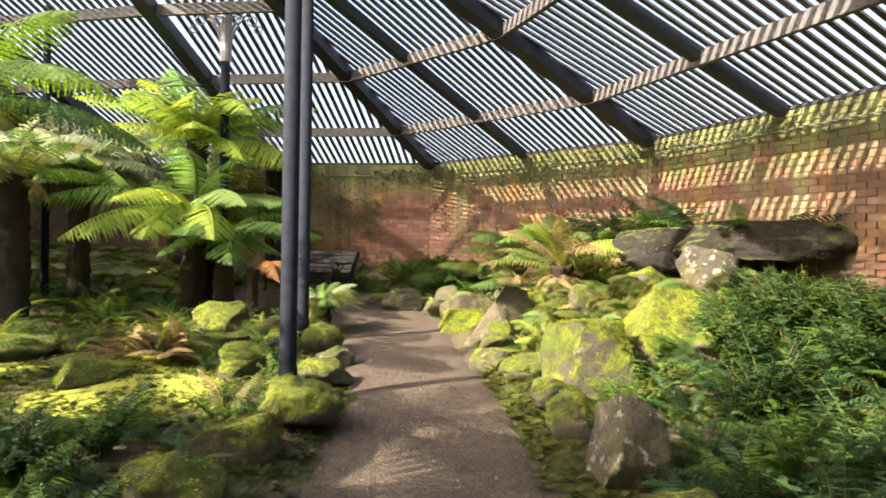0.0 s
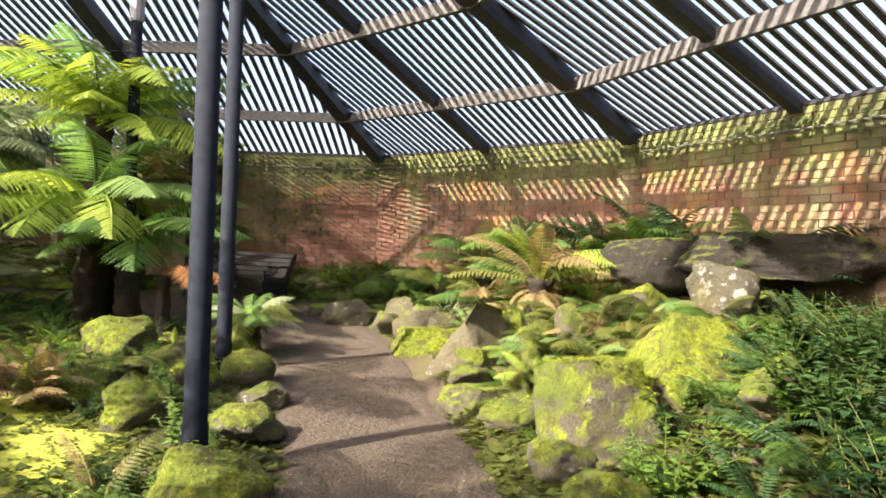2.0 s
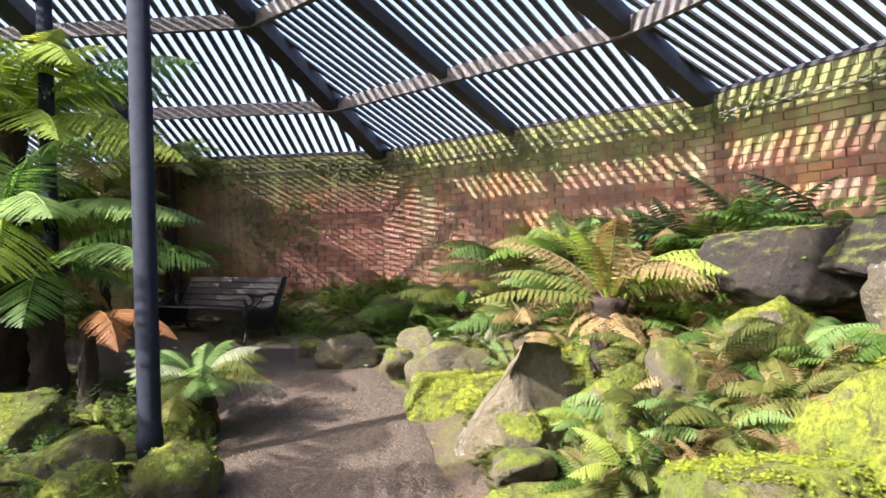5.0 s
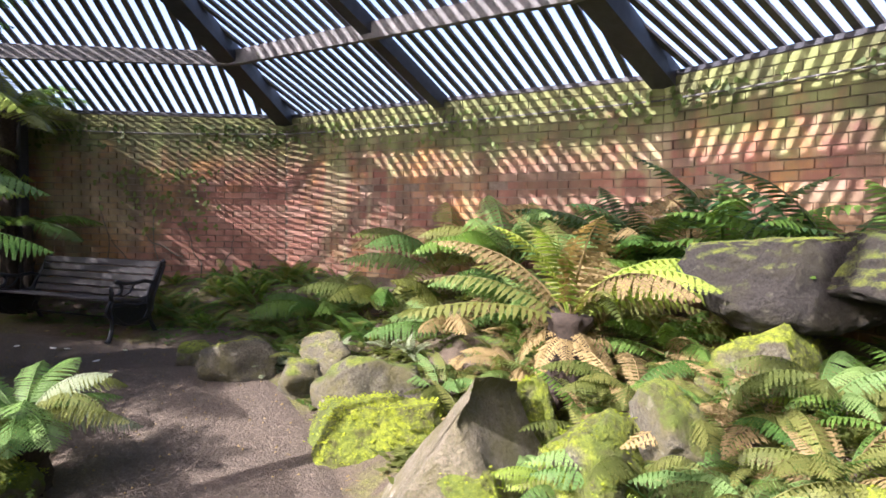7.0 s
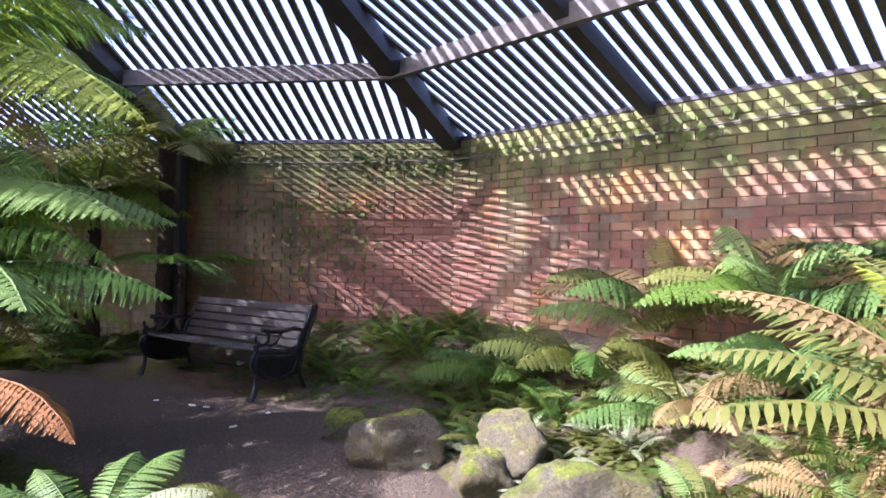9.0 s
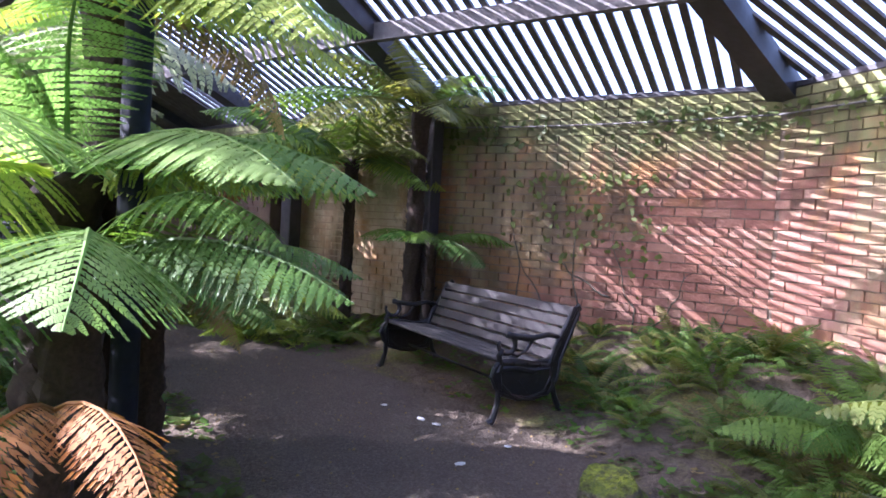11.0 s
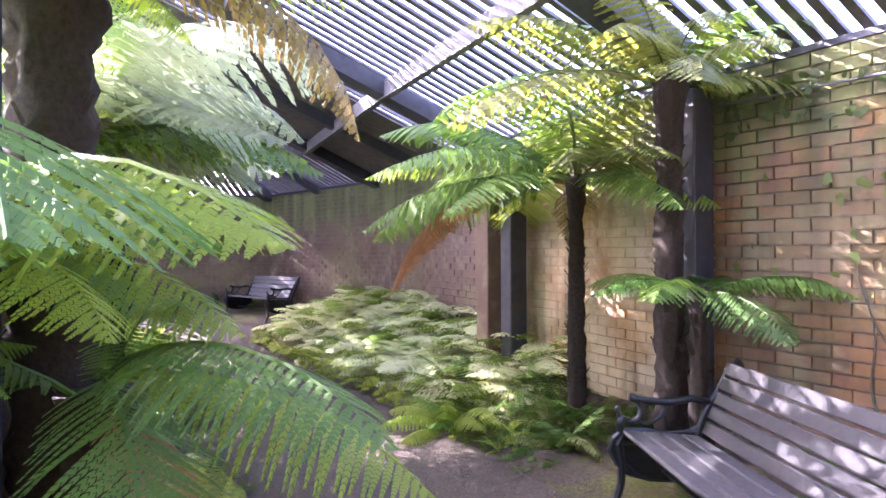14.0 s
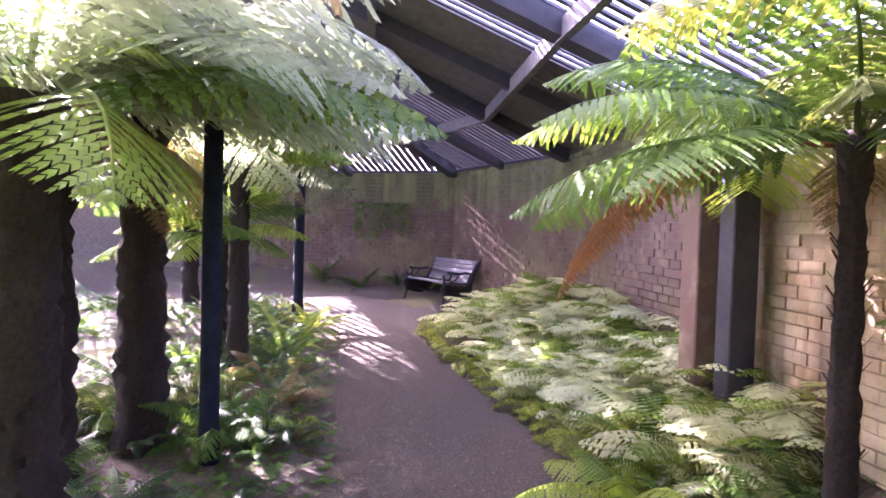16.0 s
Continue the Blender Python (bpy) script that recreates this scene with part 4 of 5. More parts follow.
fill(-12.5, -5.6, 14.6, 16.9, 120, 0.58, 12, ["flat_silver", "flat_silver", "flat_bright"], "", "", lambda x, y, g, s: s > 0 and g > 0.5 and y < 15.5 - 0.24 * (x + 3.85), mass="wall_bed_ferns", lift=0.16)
fill(-9.5, -4.6, 13.6, 15.2, 34, 0.24, 9, ["bright"], "small lime fern spilling over the path edge", "wall bed ferns", lambda x, y, g, s: s > 0 and g < 0.42, gap_min=0.02)
fill(-8.8, -4.2, 10.2, 12.9, 30, 0.5, 12, ["dark", "dark"], "dark green fern at the edge of the path", "inner bed ferns", left)
fill(-15.5, -8.0, 9.5, 13.9, 62, 0.55, 11, ["green", "dark"], "", "", left, mass="inner_ferns")
close_heaps({"bench_ferns": "green ferns massed behind the bench", "bank_ferns": "mass of dark green ferns on the bank", "inner_ferns": "mass of green ferns under the tree ferns", "wall_bed_ferns": "mass of silvery ferns below the wall, leaves paled as if sunlit"})
for k, (x, y) in enumerate(((-10.6, 13.0), (-11.2, 13.25), (-11.8, 13.45))):
    fern_clump(x, y, 0.6, 14, ["bright"], 700 + k, "lime green fern glowing in sunlight", "inner bed ferns")
for k, (x, y, s) in enumerate(((-15.9, 16.0, 0.7), (-16.6, 15.3, 0.8), (-17.2, 14.6, 0.8), (-15.2, 16.4, 0.5), (-12.9, 16.6, 0.6), (-12.4, 16.3, 0.55))):
    fern_clump(x, y, s, 14, ["green", "dark"], 720 + k, "dark fern against the far wall", "far wall ferns")
for k, (x, y, sc, m, label) in enumerate(((-9.2, 12.6, 0.6, ["broad_brown", "broad_olive"], "browning fern at the edge of the path"), (-9.9, 12.85, 0.5, ["broad_green"], "low green fern at the edge of the path"), (-8.3, 11.5, 0.95, ["broad_green", "broad_olive"], "large drooping fern in the inner bed"), (-7.4, 12.1, 0.7, ["broad_green"], "large drooping fern in the inner bed"), (-13.2, 13.2, 0.7, ["bright"], "lime green fern glowing in sunlight"), (-12.5, 13.0, 0.6, ["bright"], "lime green fern glowing in sunlight"), (-5.6, 14.35, 0.75, ["broad_green", "broad_bright"], "arching green fern at the foot of the slender tree fern"))):
    fern_clump(x, y, sc, 14, m, 740 + k, label, "inner bed ferns")
fern_clump(-2.92, 7.3, 0.58, 60, ["brown", "brown", "brown", "olive"], 801, "withered brown fern heap on the mossy bed", "left bed ferns", z=ground_z(-2.92, 7.3) + 0.12, spread=0.18)
fern_clump(-3.35, 7.55, 0.42, 40, ["brown", "brown"], 802, "withered brown fern heap on the mossy bed", "left bed ferns", spread=0.14)
fern_clump(-1.62, 5.55, 0.5, 14, ["olive", "brown", "green"], 803, "trailing fern at the foot of a post", "left bed ferns")
fern_clump(-0.42, 11.55, 0.34, 12, ["silver"], 804, "small pale fern at the bend of the path", "rockery ferns")
fern_clump(0.35, 10.75, 0.32, 12, ["silver"], 805, "small pale fern among the stones", "rockery ferns")
fern_clump(-8.2, 12.6, 0.6, 10, ["brown", "olive"], 806, "browning fern at the edge of the path", "inner bed ferns")


def leafy_shrub_meshes(material, seed):
    """Upright stems set with pairs of small pointed leaves: a mesh of stems and one of leaves."""
    rg = random.Random(seed)
    sv, sf, vs, fs = [], [], [], []
    for _ in range(13):
        t = rg.uniform(0, 6.283)
        lean = rg.uniform(0.2, 0.95)
        h = rg.uniform(0.26, 0.5)
        pts = [Vector((math.cos(t) * (0.04 + lean * u * u * h), math.sin(t) * (0.04 + lean * u * u * h), h * u)) for u in (0, 0.35, 0.7, 1)]
        v, f = tube(pts, [0.005, 0.004, 0.003, 0.002], 4)
        sf += [tuple(q + len(sv) for q in g) for g in f]
        sv += v
        n = int(h / 0.028)
        for k in range(3, n):
            u = k / n * 3
            i = min(2, int(u))
            c = pts[i].lerp(pts[i + 1], u - i)
            for sg in (0, math.pi):
                a = k * 1.2 + sg + rg.uniform(-0.3, 0.3)
                l = rg.uniform(0.06, 0.11) * (1.1 - 0.5 * k / n)
                d = Vector((math.cos(a), math.sin(a), rg.uniform(0.0, 0.6))) * l
                w = Vector((-math.sin(a), math.cos(a), rg.uniform(-0.2, 0.2))) * l * 0.27
                o = len(vs)
                vs += [c, c + d * 0.45 + w, c + d + Vector((0, 0, -0.25 * l)), c + d * 0.45 - w]
                fs.append((o, o + 1, o + 2, o + 3))
    return mesh_of("stems", sv, sf, LEAF_OLIVE), mesh_of("leaves", vs, fs, material)


SHRUBS = [leafy_shrub_meshes(m, 60 + q) for q, m in enumerate((LEAF_GREEN, LEAF_DARK, LEAF_FRESH, LEAF_DARK))]
rg = random.Random(77)
for k in range(46):
    x, y = rg.uniform(1.45, 3.3), rg.uniform(3.0, 6.4)
    if x < 2.3 and y > 5.5:
        x += 1.0
    if k > 33:
        x, y = rg.uniform(1.2, 1.8), rg.uniform(3.6, 5.6)
    stems, leaves = SHRUBS[rg.choice((0, 1, 3, 3, 1))]
    t = thing("leafy_plant", pose(x, y, ground_z(x, y) - 0.02 + (0.12 if x > 1.8 else 0), 0, 0, rg.uniform(0, 360)), "upright green plant with small pointed leaves on the bank", "plant", "bank plants")
    sc = Matrix.Diagonal((1, 1, 1, 1)) * (rg.uniform(0.8, 1.25) if k <= 33 else rg.uniform(0.4, 0.7))
    sc[3][3] = 1
    part("stem", stems, t, sc)["kind"] = "stuff"
    part("leaves", leaves, t, sc)["kind"] = "stuff"

for k in range(40):
    x, y = rg.uniform(-4.6, -1.35), rg.uniform(5.0, 9.6)
    if path_gap(x, y)[0] < 0.15 or on_lawn(x, y):
        continue
    stems, leaves = SHRUBS[rg.choice((0, 2, 2, 1))]
    t = thing("leafy_plant", pose(x, y, ground_z(x, y) - 0.02, 0, 0, rg.uniform(0, 360)), "low green leafy plant among mossy stones", "plant", "bed plants")
    sc = Matrix.Diagonal((1, 1, 1, 1)) * rg.uniform(0.4, 0.75)
    sc[3][3] = 1
    part("stem", stems, t, sc)["kind"] = "stuff"
    part("leaves", leaves, t, sc)["kind"] = "stuff"


for k in range(16):
    x, y = rg.uniform(-3.9, -1.9), rg.uniform(3.3, 4.9)
    stems, leaves = SHRUBS[(1, 3, 0)[k % 3]]
    t = thing("leafy_plant", pose(x, y, ground_z(x, y) - 0.02, 0, 0, rg.uniform(0, 360)), "dark leafy plant in the shaded bed", "plant", "shaded bed plants")
    k_size = rg.uniform(0.75, 1.15)
    part("stem", stems, t, Matrix.Diagonal((k_size, k_size, k_size, 1)))["kind"] = "stuff"
    part("leaves", leaves, t, Matrix.Diagonal((k_size, k_size, k_size, 1)))["kind"] = "stuff"


# ---------------------------------------------------------------- rocks
def moss_tufts(ob, rg, count, seed, size, steep):
    """Small upright moss leaves over what faces up on a stone."""
    vs, fs = [], []
    polys = [p for p in ob.data.polygons if p.normal.z > steep]
    for _ in range(count):
        p = rg.choice(polys)
        if noise.noise(p.center * 3.1 / size + Vector((seed, 0, 0))) < -0.12:
            continue
        c = p.center + p.normal * rg.uniform(0.0, 0.02) + Vector((rg.uniform(-1, 1), rg.uniform(-1, 1), 0)) * 0.02
        a = rg.uniform(0, 6.28)
        e = rg.uniform(0.007, 0.017)
        u = Vector((math.cos(a), math.sin(a), rg.uniform(-0.1, 0.6))) * e
        v = Vector((-math.sin(a), math.cos(a), rg.uniform(-0.2, 0.4))) * e * 0.6
        o = len(vs)
        vs += [c, c + u * 0.6 + v, c + u * 1.3, c + u * 0.6 - v]
        fs.append((o, o + 1, o + 2, o + 3))
    if fs:
        part("moss", mesh_of("moss", vs, fs, MOSS_LEAF), ob, label="yellow-green moss tufts")["kind"] = "stuff"


def rock(x, y, sx, sy, sz, material, seed, label="", sink=0.25, turn=0.0, z=None, sharp=0.55, group="path edge stones"):
    rng2 = random.Random(seed)
    bm = bmesh.new()
    bmesh.ops.create_icosphere(bm, subdivisions=4, radius=1)
    planes = []
    for _ in range(9):
        v = Vector((rng2.gauss(0, 1), rng2.gauss(0, 1), rng2.gauss(0.15, 0.8))).normalized()
        planes.append((v, rng2.uniform(sharp - 0.08, 0.9)))
    for v in bm.verts:
        p = v.co.copy()
        for nrm, dist in planes:
            e = p.dot(nrm) - dist
            if e > 0:
                p -= nrm * e * 0.9
        q = p * 2.1 + Vector((seed * 1.7, seed * 0.9, 0))
        p *= 1 + 0.16 * noise.noise(q) + 0.08 * noise.noise(q * 2.7) + 0.04 * noise.noise(q * 6) + 0.02 * noise.noise(q * 13)
        v.co = (p.x * sx, p.y * sy, p.z * sz)
    me = bm_mesh("rock", bm, material, True)
    ob = new("rock", me)
    zz = ground_z(x, y) if z is None else z
    ob.matrix_world = pose(x, y, zz + sz * (1 - 2 * sink), 0, 0, turn)
    if material is ROCK_MOSSY:
        moss_tufts(ob, rng2, int(260 + 1500 * sx * sy), seed, max(sx, 0.2), 0.25)
    return tagged(ob, label, "rock", group)


def boulder(x, y, top, sx, sy, sz, material, seed, label, turn, cuts, rough=1.0, group="rock pile"):
    """A split boulder: a lump cut by the planes (azimuth, elevation, distance), then worn at three scales."""
    bm = bmesh.new()
    bmesh.ops.create_icosphere(bm, subdivisions=5, radius=1)
    planes = [(Vector((math.cos(radians(a)) * math.cos(radians(e)), math.sin(radians(a)) * math.cos(radians(e)), math.sin(radians(e)))), d) for a, e, d in cuts]
    for v in bm.verts:
        p = v.co * 1.25
        for nrm, dist in planes:
            over = p.dot(nrm) - dist
            if over > 0:
                p = p - nrm * over * 0.97
        q = p * 1.9 + Vector((seed * 1.7, seed * 0.9, 0))
        p *= 1 + rough * (0.07 * noise.noise(q) + 0.045 * noise.noise(q * 2.9) + 0.028 * noise.noise(q * 7) + 0.018 * noise.noise(q * 17))
        v.co = (p.x * sx, p.y * sy, p.z * sz)
    ob = new("rock", bm_mesh("rock", bm, material, True))
    ob.matrix_world = pose(x, y, top - max(v.co.z for v in ob.data.vertices), 0, 0, turn)
    if material in (ROCK_MOSSY, ROCK_BLOCK):
        moss_tufts(ob, random.Random(seed), 2600, seed, sx, 0.45)
    return tagged(ob, label, "rock", group)


MOSSY, GREY, PALE = "boulder cushioned with yellow-green moss", "bare grey-brown boulder beside the path", "pale lichened stone beside the path"
for k, (x, y, sx, sy, sz, m, label, turn) in enumerate((
    (0.45, 10.25, 0.42, 0.36, 0.30, ROCK_DULL, GREY, 10),
    (-0.10, 10.95, 0.26, 0.24, 0.20, ROCK_DULL, GREY, 70),
    (-0.62, 11.45, 0.36, 0.30, 0.26, ROCK_DULL, GREY, 30),
    (0.15, 11.2, 0.3, 0.3, 0.25, ROCK_DULL, GREY, 80),
    (-1.05, 12.0, 0.26, 0.22, 0.18, ROCK_GREY, GREY, 10),
    (2.45, 5.95, 0.26, 0.26, 0.26, ROCK_MOSSY, MOSSY, 0),
    (0.98, 6.95, 0.34, 0.24, 0.15, ROCK_MOSSY, MOSSY, 10),
    (0.70, 7.95, 0.22, 0.2, 0.16, ROCK_GREY, GREY, 50),
    (1.10, 7.75, 0.24, 0.2, 0.18, ROCK_MOSSY, MOSSY, 20),
    (0.80, 8.45, 0.22, 0.22, 0.18, ROCK_MOSSY, MOSSY, 0),
    (1.35, 8.2, 0.38, 0.32, 0.34, ROCK_MOSSY, MOSSY, 70),
    (1.75, 8.15, 0.3, 0.3, 0.3, ROCK_GREY, GREY, 10),
    (1.25, 4.45, 0.30, 0.32, 0.36, ROCK_PALE, "pale pointed stone beside the path", 15),
    (1.12, 5.3, 0.28, 0.24, 0.24, ROCK_MOSSY, MOSSY, 35),
    (1.05, 6.05, 0.24, 0.26, 0.18, ROCK_GREY, GREY, 65),
    (1.15, 3.3, 0.3, 0.3, 0.25, ROCK_GREY, GREY, 5),
    (-1.05, 5.55, 0.34, 0.36, 0.24, ROCK_MOSSY, MOSSY, 30),
    (-1.25, 4.75, 0.34, 0.30, 0.22, ROCK_MOSSY, MOSSY, 70),
    (-1.35, 3.9, 0.3, 0.3, 0.22, ROCK_MOSSY, MOSSY, 10),
    (-1.05, 6.75, 0.32, 0.30, 0.17, ROCK_GREY, GREY, 10),
    (-1.12, 7.45, 0.24, 0.24, 0.15, ROCK_PALE, PALE, 50),
    (-1.36, 8.15, 0.25, 0.30, 0.28, ROCK_MOSSY, MOSSY, 25),
    (-1.70, 7.7, 0.26, 0.26, 0.22, ROCK_MOSSY, MOSSY, 85),
    (-1.95, 6.9, 0.3, 0.26, 0.22, ROCK_MOSSY, MOSSY, 15),
    (-2.15, 8.35, 0.36, 0.26, 0.22, ROCK_GREY, GREY, 25),
    (-2.5, 7.5, 0.36, 0.30, 0.24, ROCK_MOSSY, MOSSY, 45),
    (-2.9, 9.1, 0.4, 0.3, 0.28, ROCK_MOSSY, MOSSY, 5),
    (-3.3, 6.6, 0.45, 0.4, 0.16, ROCK_MOSSY, MOSSY, 75),
    (-1.62, 9.15, 0.22, 0.2, 0.2, ROCK_MOSSY, MOSSY, 75),
    (-5.5, 12.2, 0.7, 0.25, 0.16, ROCK_GREY, GREY, -10),
    (-4.6, 7.4, 0.5, 0.4, 0.2, ROCK_MOSSY, MOSSY, 40),
    (-7.35, 12.78, 0.16, 0.13, 0.12, ROCK_GREY, GREY, 0),
)):
    rock(x, y, sx, sy, sz, m, k + 1, label, turn=turn)
for k, (x, y, sx, sy, sz, m, label, turn, top) in enumerate((
    (2.70, 8.60, 0.52, 0.42, 0.60, ROCK_MOSSY, "mossy boulder at the foot of the rock pile", 10, 1.48),
    (3.55, 8.05, 0.60, 0.45, 0.70, ROCK_DARK, "dark boulder at the foot of the rock pile", 80, 1.35),
    (3.02, 7.75, 0.42, 0.36, 0.44, ROCK_PALE, "pale grey boulder under an overhang", 30, 1.62),
    (2.25, 7.95, 0.30, 0.28, 0.32, ROCK_MOSSY, MOSSY, 70, 0.95),
)):
    rock(x, y, sx, sy, sz, m, 80 + k, label, turn=turn, z=top - 1.5 * sz, group="rock pile")
boulder(0.80, 8.66, 1.04, 0.70, 0.58, 0.74, ROCK_SPLIT, 3, "big angular boulder with a pale split face and mossy top", 0, ((236, 6, 0.50), (318, 30, 0.52), (120, 42, 0.52), (176, 34, 0.50), (20, 20, 0.8), (275, -10, 0.75)), 0.55)
boulder(1.22, 9.02, 0.95, 0.34, 0.36, 0.52, ROCK_MOSSY, 9, "upright stone thick with yellow moss", 30, ((250, 20, 0.7), (330, 15, 0.75), (90, 50, 0.75), (150, 20, 0.8)))
boulder(2.95, 8.82, 1.80, 0.54, 0.45, 0.34, ROCK_DARK, 31, "dark slab of rock by the wall", 10, ((90, 84, 0.55), (262, 10, 0.75), (200, 20, 0.8), (340, 12, 0.8)), 1.2)
boulder(3.80, 8.22, 1.88, 0.85, 0.50, 0.30, ROCK_DARK, 33, "dark overhanging slab by the wall", -20, ((90, 82, 0.6), (258, 8, 0.75), (200, 20, 0.85), (80, -80, 0.6)), 1.2)
boulder(0.42, 9.75, 0.62, 0.44, 0.38, 0.36, ROCK_MOSSY, 14, "broad flat boulder with a mossy top", 15, ((90, 85, 0.6), (250, 30, 0.75), (20, 20, 0.85), (170, 25, 0.8)))
boulder(1.47, 6.52, 0.88, 0.39, 0.38, 0.46, ROCK_BLOCK, 5, "large square boulder capped with bright yellow-green moss", 10, ((90, 80, 0.72), (262, 8, 0.80), (200, 14, 0.82), (350, 10, 0.85), (290, 48, 0.88)))
boulder(2.44, 7.05, 1.16, 0.62, 0.52, 0.58, ROCK_MOSSY, 7, "large boulder covered in bright yellow-green moss", 35, ((240, 42, 0.72), (330, 30, 0.75), (60, 60, 0.72), (150, 30, 0.8)))
boulder(0.86, 7.42, 0.42, 0.40, 0.26, 0.22, ROCK_GREY, 21, "low worn grey stone at the path edge", -12, ((90, 85, 0.7), (250, 25, 0.8), (0, 30, 0.85)), group="path edge stones")
for k, (x, y, sc, z) in enumerate(((2.25, 8.3, 0.62, 0.75), (2.75, 7.9, 0.55, 0.9), (3.3, 7.4, 0.6, 0.95), (2.2, 7.7, 0.5, 0.62), (1.45, 8.3, 0.5, 0.5), (1.2, 8.75, 0.45, 0.45))):
    fern_clump(x, y, sc, 14, ["olive", "green", "bright"], 840 + k, "arching fern growing between the boulders", "rockery ferns", z=z)
for k, (x, y, sc, mixes) in enumerate((
    (1.75, 7.55, 0.62, ["broad_olive", "broad_fresh"]), (2.15, 7.55, 0.55, ["broad_olive", "broad_green", "brown"]), (1.55, 8.0, 0.58, ["broad_fresh", "broad_olive"]),
    (1.95, 8.15, 0.62, ["broad_olive", "broad_green", "brown"]), (2.5, 8.05, 0.6, ["broad_olive", "broad_fresh"]), (2.9, 7.5, 0.62, ["broad_olive", "broad_green", "brown"]),
    (1.25, 7.55, 0.42, ["broad_bright", "broad_olive"]), (1.2, 8.3, 0.42, ["broad_bright", "broad_fresh"]), (1.85, 8.75, 0.6, ["broad_olive", "broad_green", "brown"]),
    (2.3, 9.1, 0.6, ["broad_olive", "broad_green", "brown"]), (1.5, 9.75, 0.55, ["broad_fresh", "broad_brown"]), (1.0, 10.1, 0.5, ["broad_fresh", "broad_olive"]))):
    fern_clump(x, y, sc, 13, mixes, 860 + k, "pale arching fern growing between mossy boulders", "rockery ferns", z=ground_z(x, y) + 0.12)
for k, (x, y, sc) in enumerate(((1.15, 6.15, 0.5), (1.5, 6.0, 0.55), (1.85, 6.15, 0.6), (1.0, 6.55, 0.4), (2.1, 6.4, 0.6), (1.1, 7.15, 0.45), (0.95, 8.05, 0.4), (-1.25, 6.35, 0.4), (-1.5, 7.1, 0.5), (-1.45, 8.9, 0.4), (-2.05, 7.9, 0.5), (-2.3, 7.0, 0.45))):
    stems, leaves = SHRUBS[(0, 2, 1)[k % 3]]
    t = thing("leafy_plant", pose(x, y, ground_z(x, y) - 0.02, 0, 0, k * 67), "low leafy plant at the foot of a boulder", "plant", "bed plants")
    part("stem", stems, t, Matrix.Diagonal((sc, sc, sc, 1)))["kind"] = "stuff"
    part("leaves", leaves, t, Matrix.Diagonal((sc, sc, sc, 1)))["kind"] = "stuff"
# small mossy stones that edge the far bed
for k in range(26):
    u = k / 25
    x = -5.4 - 6.6 * u
    y = 14.2
    while path_gap(x, y)[0] < 0.0:
        y += 0.02
    rock(x + rng.uniform(-0.05, 0.05), y, rng.uniform(0.12, 0.20), rng.uniform(0.10, 0.15), rng.uniform(0.08, 0.12), ROCK_MOSSY, 200 + k, "small mossy edging stone along the path", turn=rng.uniform(0, 90), group="edging stones")

# creeping leaves over the beds, fallen leaf litter and pebbles
def scatter(name, n, x0, x1, y0, y1, size, material, label, on_path, seed, up=0.5):
    rg = random.Random(seed)
    vs, fs = [], []
    made = 0
    while made < n:
        x, y = rg.uniform(x0, x1), rg.uniform(y0, y1)
        gap, side = path_gap(x, y)
        if (gap < -0.03) != on_path or gap > 3.2 or noise.noise((x * 1.1, y * 1.1, seed)) < (-0.15 if not on_path else -0.6):
            continue
        c = Vector((x, y, (base_z(x, y) + 0.03 if on_path else ground_z(x, y) + rg.uniform(0, 0.06) * up)))
        for _ in range(1 if on_path else 4):
            s = size * rg.uniform(0.5, 1.4)
            t = rg.uniform(0, 6.28)
            u = Vector((math.cos(t), math.sin(t), rg.uniform(-0.1, up))) * s
            v = Vector((-math.sin(t), math.cos(t), rg.uniform(-0.2, 0.3) * up)) * s * 0.5
            o = len(vs)
            d = Vector((rg.uniform(-1, 1), rg.uniform(-1, 1), 0)) * size
            if on_path:
                vs += [c - u * 0.5, c + v * 0.7, c + u * 0.5, c - v * 0.7, c + Vector((0, 0, s * 0.45))]
                fs += [(o, o + 1, o + 4), (o + 1, o + 2, o + 4), (o + 2, o + 3, o + 4), (o + 3, o, o + 4)]
            else:
                vs += [c + d, c + d + u * 0.5 + v, c + d + u * 1.2, c + d + u * 0.5 - v]
                fs += [(o, o + 1, o + 2, o + 3)]
        made += 1
    tagged(new(name, mesh_of(name, vs, fs, material)), label, name.replace("_", " "), kind="stuff")


scatter("creeping_plants", 7000, -6, 4.5, 2.5, 12.5, 0.05, LEAF_OLIVE, "small creeping leaves over the mossy beds", False, 21)
scatter("creeping_plants", 2200, -12, 0.5, 10.5, 16.0, 0.05, LEAF_GREEN, "small creeping leaves over the mossy beds", False, 22)
scatter("creeping_plants", 3600, 0.5, 2.6, 5.0, 10.4, 0.026, LEAF_OLIVE, "yellow-green creeping leaves between the stones", False, 27)
scatter("creeping_plants", 3000, 0.5, 2.6, 4.0, 12.2, 0.06, LEAF_OLIVE, "small creeping leaves along the path edge", False, 28)
scatter("creeping_plants", 5000, -5.0, -0.8, 4.5, 9.8, 0.028, LEAF_OLIVE, "yellow-green creeping leaves between the stones", False, 29)
scatter("leaf_litter", 1500, -6, 4.5, 2.5, 14.5, 0.035, LEAF_BROWN, "brown leaf litter over the soil", False, 23, 0.2)
scatter("fallen_leaves", 900, -12, 1.2, 2.5, 15.5, 0.02, LEAF_BROWN, "brown leaf fragments on the gravel path", True, 25)
scatter("pebbles", 5200, -7, 1.2, 2.5, 15.0, 0.011, GRAVEL, "loose gravel on the path", True, 24)

